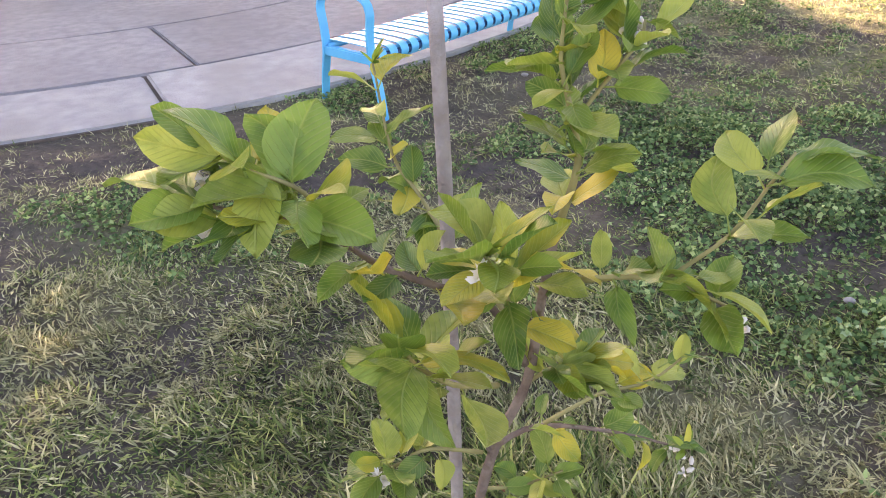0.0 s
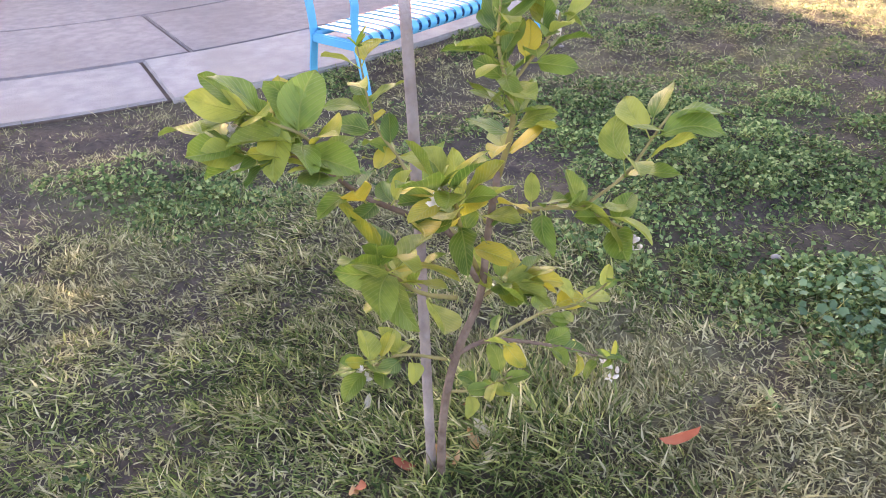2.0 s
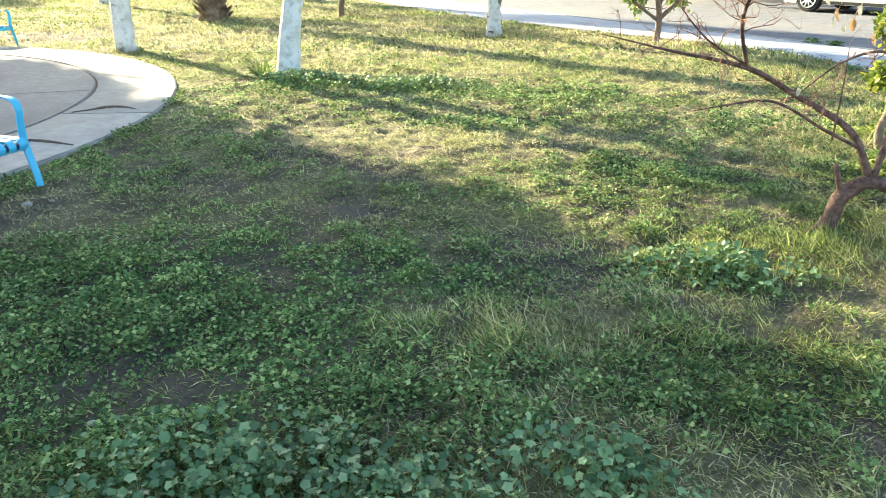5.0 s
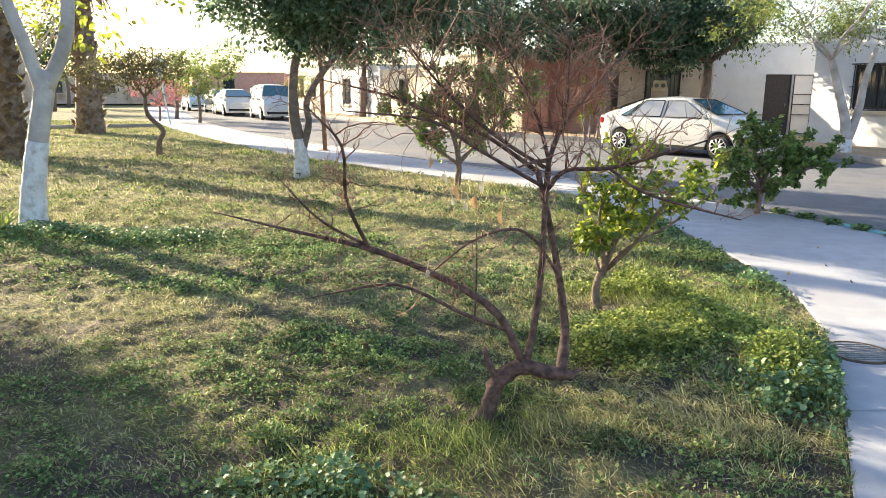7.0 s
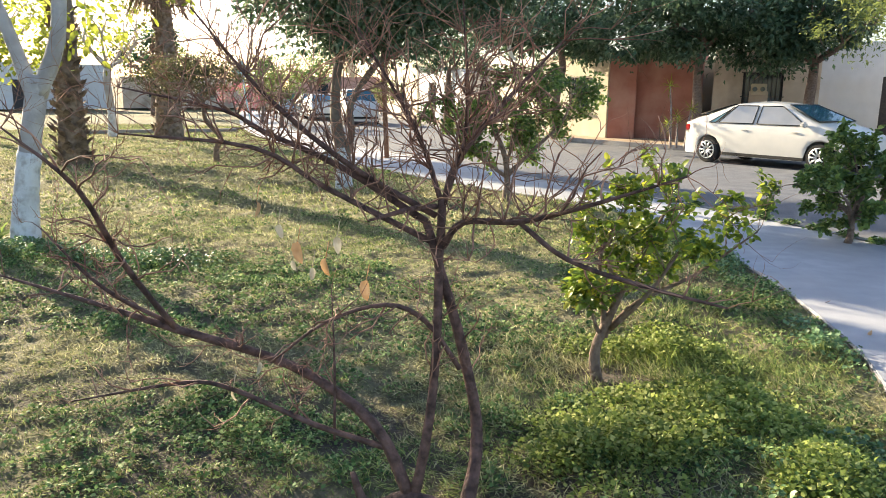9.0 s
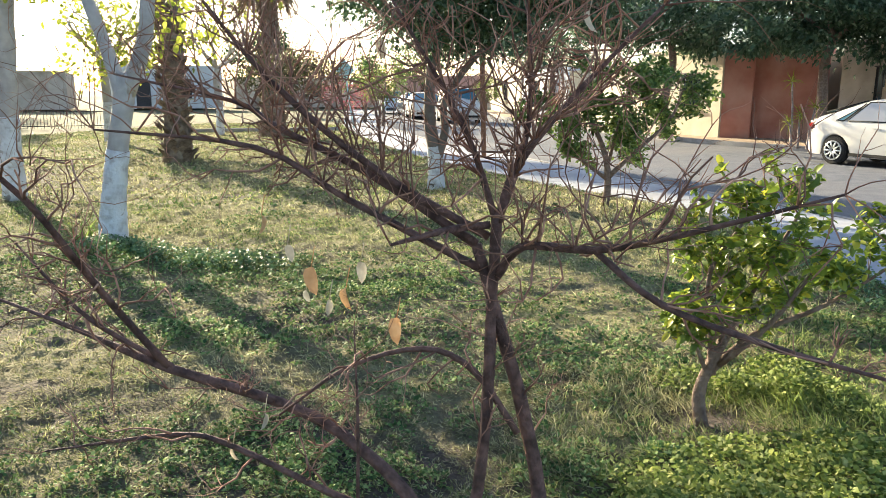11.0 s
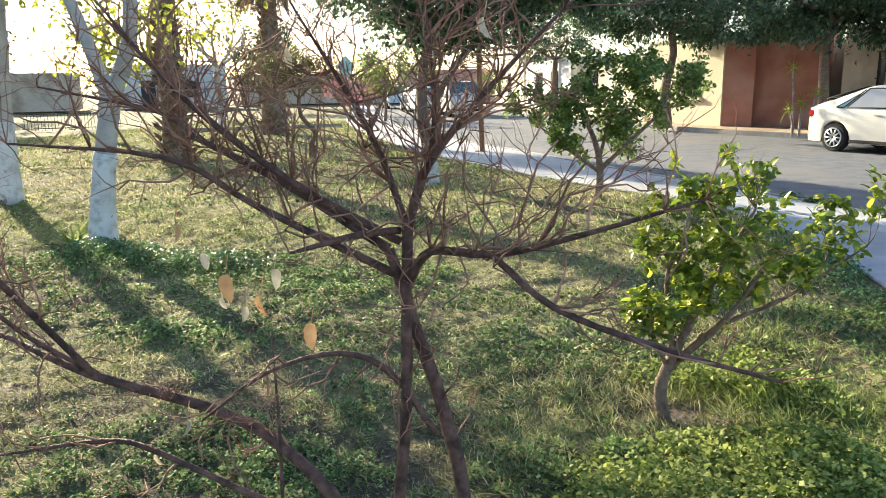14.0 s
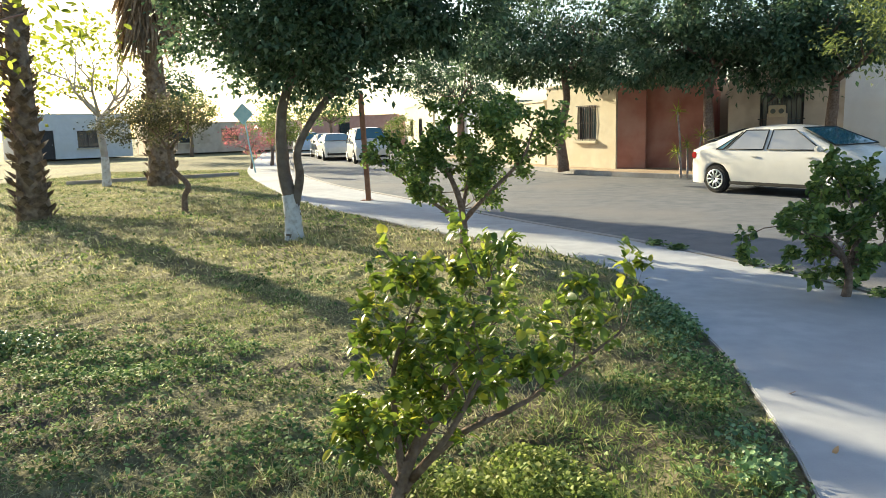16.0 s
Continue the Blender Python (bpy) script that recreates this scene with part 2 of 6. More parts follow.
# ---- building tools ----
class Geo:
    """Triangles gathered in arrays, for tubes, blades and leaves."""

    def __init__(self):
        self.v, self.f, self.n = [], [], 0

    def add(self, v, f):
        self.v.append(np.asarray(v, float).reshape(-1, 3))
        self.f.append(np.asarray(f, int).reshape(-1, 3) + self.n)
        self.n += len(self.v[-1])
        return self

    def mesh(self, name, smooth=True):
        me = bpy.data.meshes.new(name)
        v, f = np.concatenate(self.v), np.concatenate(self.f)
        me.vertices.add(len(v))
        me.vertices.foreach_set("co", v.astype(np.float32).ravel())
        me.loops.add(len(f) * 3)
        me.loops.foreach_set("vertex_index", f.astype(np.int32).ravel())
        me.polygons.add(len(f))
        me.polygons.foreach_set("loop_start", np.arange(0, len(f) * 3, 3, dtype=np.int32))
        me.polygons.foreach_set("use_smooth", np.full(len(f), smooth))
        me.update(calc_edges=True)
        me.validate()
        return me

    def tube(self, pts, radii, sides=7, rough=0.0, rng=None, per=4):
        """A tapered, closed tube along points, smoothed into a curve; sides may be uneven."""
        pts, radii = spline(pts, radii, per)
        k = len(pts)
        way = np.gradient(pts, axis=0)
        way /= np.linalg.norm(way, axis=1)[:, None] + 1e-9
        ref = np.array([0.31, 0.87, 0.38])
        u = np.cross(way, ref)
        u /= np.linalg.norm(u, axis=1)[:, None] + 1e-9
        w = np.cross(way, u)
        a = np.linspace(0, 2 * np.pi, sides, endpoint=False)
        r = radii[:, None] * np.ones(sides)
        if rough:
            r = r * (1 + rough * (rng or np.random).uniform(-1, 1, r.shape))
        ring = pts[:, None, :] + r[..., None] * (np.cos(a)[None, :, None] * u[:, None, :] + np.sin(a)[None, :, None] * w[:, None, :])
        v = np.concatenate([ring.reshape(-1, 3), pts[:1], pts[-1:]])
        f = []
        for i in range(k - 1):
            for j in range(sides):
                p, q = i * sides + j, i * sides + (j + 1) % sides
                f += [(p, q, q + sides), (p, q + sides, p + sides)]
        for j in range(sides):
            f += [(k * sides, (j + 1) % sides, j), (k * sides + 1, (k - 1) * sides + j, (k - 1) * sides + (j + 1) % sides)]
        return self.add(v, f)

    def box(self, c, s, rz=0.0):
        x, y, z = np.array(s) / 2
        v = np.array([(i, j, k) for i in (-x, x) for j in (-y, y) for k in (-z, z)])
        a = radians(rz)
        v = v @ np.array([[math.cos(a), math.sin(a), 0], [-math.sin(a), math.cos(a), 0], [0, 0, 1]]) + np.array(c)
        q = [(0, 1, 3, 2), (4, 6, 7, 5), (0, 4, 5, 1), (2, 3, 7, 6), (0, 2, 6, 4), (1, 5, 7, 3)]
        return self.add(v, [t for a_, b_, c_, d_ in q for t in ((a_, b_, c_), (a_, c_, d_))])

    def scatter(self, template, faces, place, turn, size):
        """Copies of a small template joined in: place (n,3), turn (n,3,3), size (n,) or (n,3)."""
        size = np.asarray(size, float)
        size = size[:, None] * np.ones(3) if size.ndim == 1 else size
        v = np.einsum("nij,nkj->nki", turn, template[None] * size[:, None, :]) + place[:, None, :]
        f = faces[None] + (np.arange(len(place)) * len(template))[:, None, None]
        return self.add(v.reshape(-1, 3), f.reshape(-1, 3))


def spline(pts, radii, per=4):
    """Points and radii refined along a Catmull-Rom curve."""
    pts, radii = np.array(pts, float), np.array(radii, float)
    if len(radii) != len(pts):
        radii = np.interp(np.linspace(0, 1, len(pts)), np.linspace(0, 1, len(radii)), radii)
    if len(pts) < 3:
        return pts, radii
    e = np.vstack([2 * pts[0] - pts[1], pts, 2 * pts[-1] - pts[-2]])
    out, rad = [], []
    for i in range(len(pts) - 1):
        for s in np.arange(per) / per:
            a, b, c, d = e[i : i + 4]
            out.append(0.5 * (2 * b + (c - a) * s + (2 * a - 5 * b + 4 * c - d) * s**2 + (3 * b - a - 3 * c + d) * s**3))
            rad.append(radii[i] * (1 - s) + radii[i + 1] * s)
    return np.array(out + [pts[-1]]), np.array(rad + [radii[-1]])


def turns(way, spin, tip=None):
    """Rotations that lay a template's y along way, its z near up, then spun about y."""
    y = way / (np.linalg.norm(way, axis=1)[:, None] + 1e-9)
    up = np.tile([0.0, 0.0, 1.0], (len(y), 1)) + 1e-3
    x = np.cross(y, up)
    x /= np.linalg.norm(x, axis=1)[:, None] + 1e-9
    z = np.cross(x, y)
    c, s = np.cos(spin)[:, None], np.sin(spin)[:, None]
    return np.stack([c * x + s * z, y, c * z - s * x], axis=2)


def aimless(n, rng, lift=0.0):
    w = rng.normal(size=(n, 3))
    w /= np.linalg.norm(w, axis=1)[:, None]
    w[:, 2] += lift
    return w


def leaf_shape(width=0.5, fold=0.14, droop=0.15, wave=0.0):
    """A pointed oval leaf of length 1 along y, folded at the midrib and drooping."""
    ys = [0, 0.13, 0.36, 0.64, 0.89, 1.0]
    ws = [0.0, 0.66, 1.0, 0.98, 0.62, 0.0]
    v, f, row = [], [], []
    for i, (y, w) in enumerate(zip(ys, ws)):
        z = -droop * y * y
        if w == 0:
            row.append((len(v),) * 3)
            v.append((0, y, z))
        else:
            k = len(v)
            lift = fold * w * width + wave * math.sin(9 * y)
            v += [(-w * width / 2, y, z + lift), (0, y, z), (w * width / 2, y, z + lift - wave)]
            row.append((k, k + 1, k + 2))
    for a, b in zip(row, row[1:]):
        for p, q in ((0, 1), (1, 2)):
            if a[p] != a[q]:
                f.append((a[p], a[q], b[q]))
            if b[p] != b[q]:
                f.append((a[p], b[q], b[p]))
    return np.array(v, float), np.array(f)


LEAF, LEAF_F = leaf_shape()
WAVY, WAVY_F = leaf_shape(0.6, 0.22, 0.32, 0.03)
SLIM, SLIM_F = leaf_shape(0.28, 0.1, 0.2)
SMALL = np.array([(0, 0, 0), (-0.3, 0.45, 0.06), (0.3, 0.45, 0.06), (0, 1, -0.08)], float)
SMALL_F = np.array([(0, 2, 1), (1, 2, 3)])
LANCE = np.array([(0, 0, 0), (-0.5, 0.4, 0.02), (0.5, 0.4, 0.02), (0, 1, -0.16)], float)
CLOVER = np.array([(0, 0, 0), (-0.44, 0.34, 0.12), (-0.36, 0.8, 0.0), (0, 1, -0.1), (0.38, 0.78, 0.04), (0.42, 0.36, 0.1)], float)
CLOVER_F = np.array([(0, 3, 2), (0, 2, 1), (0, 4, 3), (0, 5, 4)])
BLADE = np.array([(-0.5, 0, 0), (0.5, 0, 0), (0.36, 0.55, 0.0), (-0.36, 0.55, 0.0), (0, 1, -0.16)], float)
BLADE_F = np.array([(0, 1, 2), (0, 2, 3), (3, 2, 4)])
ROUND = np.array([(0, 0.5, -0.06)] + [(0.5 * math.sin(a) * (0.80 if i % 2 else 1.08), 0.5 - 0.5 * math.cos(a) * (0.80 if i % 2 else 1.08), 0.11 * (i % 2))
                 for i, a in enumerate(np.linspace(0.35, 2 * math.pi - 0.35, 10))], float)
ROUND_F = np.array([(0, i + 1, i + 2) for i in range(9)] + [(0, 10, 1)])


def part(name, geo, mat, parent=None, label="", smooth=True):
    """One mesh object from a Geo, a bmesh or a mesh, under a thing or a part."""
    if isinstance(geo, Geo):
        me = geo.mesh(name, smooth)
    elif isinstance(geo, bmesh.types.BMesh):
        me = bpy.data.meshes.new(name)
        geo.to_mesh(me)
        geo.free()
    else:
        me = geo
    if not me.materials:
        me.materials.append(mat)
    ob = new(name, me)
    if parent:
        ob.parent = parent
    if label:
        ob["label"] = label
    return ob


def thing(name, at=(0, 0, 0), rz=0.0, label="", category="", group="", kind=""):
    ob = new(name)
    ob.empty_display_size = 0.1
    ob.matrix_basis = pose(*at, 0, 0, rz)
    return tagged(ob, label, category, group, kind)


def prism(points, z0, z1, bevel=0.0):
    """A slab over a plan outline."""
    bm = bmesh.new()
    lo = [bm.verts.new((x, y, z0)) for x, y in points]
    hi = [bm.verts.new((x, y, z1)) for x, y in points]
    n = len(points)
    top = bm.faces.new(hi)
    bm.faces.new(lo[::-1])
    for i in range(n):
        bm.faces.new((lo[i], lo[(i + 1) % n], hi[(i + 1) % n], hi[i]))
    bmesh.ops.recalc_face_normals(bm, faces=bm.faces)
    if bevel:
        bmesh.ops.bevel(bm, geom=list(top.edges), offset=bevel, segments=2, affect="EDGES")
    bmesh.ops.triangulate(bm, faces=[f for f in bm.faces if len(f.verts) > 4])
    return bm


def block(size, at=(0, 0, 0), bevel=0.0, rot=None):
    bm = bmesh.new()
    bmesh.ops.create_cube(bm, size=1, matrix=Matrix.Translation(at) @ (rot or Matrix()) @ Matrix.Diagonal((*size, 1)))
    if bevel:
        bmesh.ops.bevel(bm, geom=list(bm.edges), offset=bevel, segments=2, affect="EDGES")
    return bm


def curve_line(knots, step=0.5):
    """Plan points at even steps along a smooth line."""
    p, _ = spline([(x, y, 0) for x, y in knots], [1] * len(knots), 12)
    d = np.r_[0, np.cumsum(np.linalg.norm(np.diff(p, axis=0), axis=1))]
    s = np.linspace(0, d[-1], max(2, int(d[-1] / step)))
    return [(float(np.interp(q, d, p[:, 0])), float(np.interp(q, d, p[:, 1]))) for q in s]


def inside(px, py, poly):
    """Which of the points lie inside a plan outline."""
    c = np.zeros(len(px), bool)
    for (x0, y0), (x1, y1) in zip(poly, poly[1:] + poly[:1]):
        hit = ((y0 > py) != (y1 > py)) & (px < (x1 - x0) * (py - y0) / (y1 - y0 + 1e-12) + x0)
        c ^= hit
    return c

GRASS_EDGE = [(0.1, -9), (0.3, -3), (0.62, 0.2), (1.15, 1.75), (1.72, 3.0), (2.25, 4.25), (2.52, 5.4), (2.54, 6.6), (2.48, 7.7), (2.28, 9.0), (1.9, 10.5), (1.0, 11.9), (-0.8, 13.7), (-2.4, 15.6), (-4.6, 18.3), (-8.0, 23.8), (-11.4, 30.0), (-15, 38), (-24, 60)]
def cut(line, n):
    """A line resampled to n points."""
    p = np.array(curve_line(line, 0.1))
    d = np.r_[0, np.cumsum(np.linalg.norm(np.diff(p, axis=0), axis=1))]
    s = np.linspace(0, d[-1], n)
    return [(float(np.interp(q, d, p[:, 0])), float(np.interp(q, d, p[:, 1]))) for q in s]


def patchy(x, y, scale, seed):
    """Smooth random patches between 0 and 1."""
    rng = np.random.RandomState(seed)
    grid = rng.uniform(0, 1, (64, 64))
    out, amp, tot = 0, 1.0, 0
    for o in range(3):
        u, v = x * scale * 2**o + 17.3 * (o + 1), y * scale * 2**o + 9.1 * (o + 1)
        i, j = np.floor(u).astype(int), np.floor(v).astype(int)
        a, b = u - i, v - j
        a, b = a * a * (3 - 2 * a), b * b * (3 - 2 * b)
        g = lambda p, q: grid[p % 64, q % 64]
        out = out + amp * (g(i, j) * (1 - a) * (1 - b) + g(i + 1, j) * a * (1 - b) + g(i, j + 1) * (1 - a) * b + g(i + 1, j + 1) * a * b)
        tot, amp = tot + amp, amp * 0.5
    return out / tot


def spots(x, y, places):
    """Soft round or oval zones: (x, y, radius along x, radius along y)."""
    z = np.zeros_like(x)
    for cx, cy, rx, ry in places:
        z = np.maximum(z, np.exp(-(((x - cx) / rx) ** 2 + ((y - cy) / ry) ** 2)))
    return z


# last spot: dug basin at the lemon foot, its shade darkened in too
BARE = [(-6.2, 0.3, 0.7, 0.4), (-5.6, 1.0, 0.55, 0.28), (-5.45, -0.5, 0.35, 0.28), (-4.66, 2.3, 0.22, 0.7), (-2.7, 0.9, 0.16, 0.1), (-10.5, 11.6, 2.2, 0.9), (-5.0, 1.75, 0.12, 0.25), (-2.7, 2.85, 0.35, 0.12), (-2.5, 4.3, 0.25, 0.12), (-3.6, 3.3, 0.12, 0.12), (0.9, 4.85, 0.34, 0.22)]


# ---- ground, paving, street ----
GE = cut(GRASS_EDGE, 181)
PAVED = GE + [(60, 60), (60, -9)]


def cushions(x, y, cell, seed, share=0.7):
    """Rounded low cushions of growth, 0 in the gaps to 1 on top, scattered one to a cell."""
    rng = np.random.RandomState(seed)
    jx, jy, rad, top = rng.uniform(0, 1, (97, 97)), rng.uniform(0, 1, (97, 97)), rng.uniform(0.45, 0.95, (97, 97)), rng.uniform(0.35, 1, (97, 97)) * (rng.uniform(0, 1, (97, 97)) < share)
    u, v = x / cell, y / cell
    i, j = np.floor(u).astype(int), np.floor(v).astype(int)
    h = np.zeros_like(u)
    for a in (-1, 0, 1):
        for b in (-1, 0, 1):
            p, q = (i + a) % 97, (j + b) % 97
            d2 = ((u - i - a - jx[p, q]) ** 2 + (v - j - b - jy[p, q]) ** 2) / rad[p, q] ** 2
            h = np.maximum(h, top[p, q] * np.sqrt(np.clip(1 - d2, 0, 1)))
    return h


def lumps(x, y):
    """Clumps a hand or two wide, 0 in the gaps to 1 on top."""
    return np.clip(0.62 * cushions(x, y, 0.24, 71) + 0.5 * cushions(x, y, 0.11, 72) + 0.35 * (patchy(x, y, 1.5, 73) - 0.5), 0, 1)


def ground_z(x, y):
    """Bumps and cushions of the park ground, flat under paving and far away."""
    x, y = np.atleast_1d(np.asarray(x, float)), np.atleast_1d(np.asarray(y, float))
    z = 0.016 * np.sin(1.3 * x + 0.8 * y + 1.0) * np.sin(1.7 * y - 0.6 * x) + 0.008 * np.sin(4.1 * x - 1.1 * y) * np.sin(3.7 * y + 0.5)
    z += 0.10 * np.exp(-((x - 1.35) ** 2 + (y - 4.15) ** 2) / 0.35) + 0.06 * np.exp(-((x - 1.75) ** 2 + (y - 3.5) ** 2) / 0.12) + 0.05 * np.exp(-((x - 0.95) ** 2 + (y - 3.75) ** 2) / 0.12)
    z += 0.05 * lumps(x, y) - 0.015
    fade = np.clip((26 - np.hypot(x + 1, y - 5)) / 6, 0, 1) * np.clip((np.hypot(x + 11.2, y - 4.05) - 6.0) / 0.5, 0, 1)
    return (z * fade * ~inside(x.ravel(), y.ravel(), PAVED).reshape(x.shape)) - 0.004


def steps(lo, near0, near1, hi, fine, mid):
    """Grid lines: fine in the near stretch, then mid steps out to lo and hi, then ever wider to the horizon."""
    wide = np.cumsum(0.4 * 1.22 ** np.arange(28))
    return np.concatenate([lo - wide[::-1], np.arange(lo, near0, mid), np.arange(near0, near1, fine), np.arange(near1, hi, mid), hi + wide])


def ground_sheet():
    xs, ys = steps(-12.0, -6.4, 2.7, 3.0, 0.042, 0.1), steps(-3.0, -1.5, 8.0, 20.0, 0.042, 0.1)
    x, y = np.meshgrid(xs, ys, indexing="ij")
    z = ground_z(x, y).ravel()
    m, n = len(xs), len(ys)
    i, j = np.meshgrid(np.arange(m - 1), np.arange(n - 1), indexing="ij")
    p = (i * n + j).ravel()
    g = Geo().add(np.c_[x.ravel(), y.ravel(), z], np.concatenate([np.c_[p, p + n, p + n + 1], np.c_[p, p + n + 1, p + 1]]))
    me = g.mesh("ground")
    px, py = x.ravel(), y.ravel()
    # straw also rises with y, tinting near gaps shade-dark and far lawn sunlit
    cover = np.clip(1.5 * patchy(px, py, 1.7, 77) + 0.5 * patchy(px, py, 7.0, 78) - 0.95 + 0.65 * np.clip((py - 2.5) / 6, 0, 1), 0, 1) * (1 - np.clip(1.6 * spots(px, py, BARE), 0, 1))
    me.attributes.new("thatch", "FLOAT", "POINT").data.foreach_set("value", cover.astype(np.float32))
    return tagged(part("ground", me, SOIL), "bare brown park soil with dry thatch", "ground", kind="structure")


ground_sheet()

# the round terrace: a ring of concrete round a planted bed, with an outer band of paler slabs
RX, RY, R_IN, R_JOINT, R_OUT = -11.2, 4.05, 2.25, 5.22, 6.08


def wedge(r0, r1, a0, a1, z0, z1, bevel=0.012):
    m = max(3, int(abs(a1 - a0) / 4))
    ang = [radians(a0 + (a1 - a0) * i / m) for i in range(m + 1)]
    pts = [(RX + r1 * math.cos(a), RY + r1 * math.sin(a)) for a in ang] + [(RX + r0 * math.cos(a), RY + r0 * math.sin(a)) for a in ang[::-1]]
    return prism(pts, z0, z1, bevel)


terrace = thing("round_terrace", (0, 0, 0), label="round grey concrete terrace with cracked joints and paler edge slabs", category="terrace", kind="structure")
part("joint_bed", wedge(R_IN, R_OUT - 0.03, 0, 359.9, -0.06, 0.008, 0), JOINT, terrace, "dark dirt in the joints")
edges = [-40, -31.5, 12, 48, 79, 112, 150, 190, 228, 270, 319]
for a0, a1 in zip(edges, edges[1:]):
    if a0 == -40:
        continue
    part("edge_slab", wedge(R_JOINT + 0.02, R_OUT, a0 + 0.12, a1 - 0.12, -0.06, 0.03), PALE_CONCRETE, terrace)
part("edge_slab", wedge(R_JOINT + 0.02, R_OUT - 0.05, -41, -31.6, -0.07, 0.022), PALE_CONCRETE, terrace, "broken slab sunk into dirt")
for r0, r1, cuts in ((R_IN, 4.0, [-62, 28, 128, 215, 298]), (4.0, R_JOINT, [-28, 27, 112, 190, 262, 332])):
    for a0, a1 in zip(cuts, cuts[1:]):
        part("slab", wedge(r0 + 0.006, r1 - 0.006, a0 + 0.08, a1 - 0.08, -0.06, 0.026), CONCRETE, terrace)


def oval(cx, cy, rx, ry, rz, z0, z1, wob, seed, n=36):
    rng = np.random.RandomState(seed)
    k = 1 + wob * np.sin(np.linspace(0, 2 * np.pi, n, endpoint=False) * 3 + 1) + wob * 0.5 * rng.uniform(-1, 1, n)
    a = radians(rz)
    pts = []
    for i in range(n):
        t = 2 * math.pi * i / n
        x, y = rx * k[i] * math.cos(t), ry * k[i] * math.sin(t)
        pts.append((cx + x * math.cos(a) - y * math.sin(a), cy + x * math.sin(a) + y * math.cos(a)))
    return prism(pts, z0, z1, 0.004)


part("patch", oval(-7.3, 4.45, 0.72, 0.46, 35, 0.01, 0.034, 0.05, 3), PATCH, terrace, "pale lime patch with a weedy crack, sunlight put into its colour")
part("patch_rim", oval(-7.3, 4.45, 0.76, 0.5, 35, 0.01, 0.0295, 0.05, 3), JOINT, terrace, "dark rim of the patch")

for pts in ([(-7.9, 4.2), (-7.55, 4.32), (-7.3, 4.5), (-7.2, 4.9), (-7.35, 5.3), (-7.6, 5.75), (-7.75, 5.95)], [(-7.3, 4.5), (-7.05, 4.42), (-6.75, 4.6)], [(-5.95, 3.95), (-5.6, 4.1), (-5.2, 4.02)], [(-6.0, 5.2), (-5.75, 5.5), (-5.5, 5.45)], [(-7.75, 5.9), (-8.3, 5.7), (-8.9, 5.3)]):
    part("crack", Geo().tube([(x, y, 0.028) for x, y in pts], [0.012, 0.022, 0.01], 6, 0.4, np.random.RandomState(4)), JOINT, terrace, "dark crack in the concrete")

# walkway, kerb line and street
KERB = [(5.9, -9), (5.8, -3), (5.65, 1), (5.35, 4.6), (4.85, 7.3), (4.45, 8.6), (3.95, 9.8), (3.2, 11.1), (2.0, 12.9), (0.2, 15.2), (-2.6, 19.2), (-6.2, 24.3), (-9.8, 31), (-13.2, 38.6), (-22, 60)]
FAR_KERB = [(10.6, -9), (10.4, 2), (10.0, 10), (9.75, 15.6), (9.45, 19.3), (8.6, 21.0), (5.9, 22.6), (3.8, 24.2), (1.5, 26.6), (-1.8, 32), (-5.4, 39), (-8.5, 46), (-13, 60)]


def strip(left, right, z0, z1, bevel=0.0):
    return prism(left + right[::-1], z0, z1, bevel)


KE, FK = cut(KERB, 181), cut(FAR_KERB, 181)
walkway = thing("pavement", label="smooth pale grey concrete walkway curving beside the grass", category="walkway", kind="structure")
base = prism([(x, y) for x, y in GE] + [(x, y) for x, y in KE[::-1]], -0.12, 0.014)
part("walkway_bed", base, JOINT, walkway, "dirt under the walkway slabs")
joint = min(range(len(GE)), key=lambda i: abs(GE[i][1] - 3.1) + abs(GE[i][0] - 1.75))
stops = [0, joint // 2, joint, joint + 30, joint + 52, joint + 80, joint + 108, 180]
for i0, i1 in zip(stops, stops[1:]):
    l, r = GE[i0 : i1 + 1], [tuple(np.array(k) * 0.985 + np.array(g) * 0.015) for k, g in zip(KE[i0 : i1 + 1], GE[i0 : i1 + 1])]
    l, r = [np.array(p) for p in l], [np.array(p) for p in r]
    d = (l[1] - l[0]) / np.linalg.norm(l[1] - l[0]) * 0.006
    l[0], r[0], l[-1], r[-1] = l[0] + d, r[0] + d, l[-1] - d, r[-1] - d
    part("slab", prism([tuple(p) for p in l] + [tuple(p) for p in r[::-1]], -0.05, 0.03, 0.008), WALKWAY, walkway)
kerb_out = [tuple(np.array(k) * 1.0 + 0.14 * (np.array(f) - np.array(k)) / np.linalg.norm(np.array(f) - np.array(k))) for k, f in zip(KE, FK)]
kerb = thing("kerb", label="low worn concrete kerb along the street", category="kerb", kind="structure")
for i0 in range(0, 180, 6):
    part("kerb_stone", prism([KE[j] for j in range(i0, i0 + 7)] + [kerb_out[j] for j in range(i0 + 6, i0 - 1, -1)], -0.12, 0.035, 0.012), PALE_CONCRETE, kerb)
blue_run = [j for j in range(181) if 7.5 < KE[j][1] < 8.9]
part("painted_top", prism([KE[j] for j in blue_run] + [kerb_out[j] for j in blue_run[::-1]], 0.02, 0.039), BLUE_PAINT, kerb, "faded blue paint on the kerb top")
road = prism(KE + FK[::-1], -0.3, 0.006)
tagged(part("road", road, ASPHALT), "worn dark asphalt street with dusty edges", "road", kind="structure")

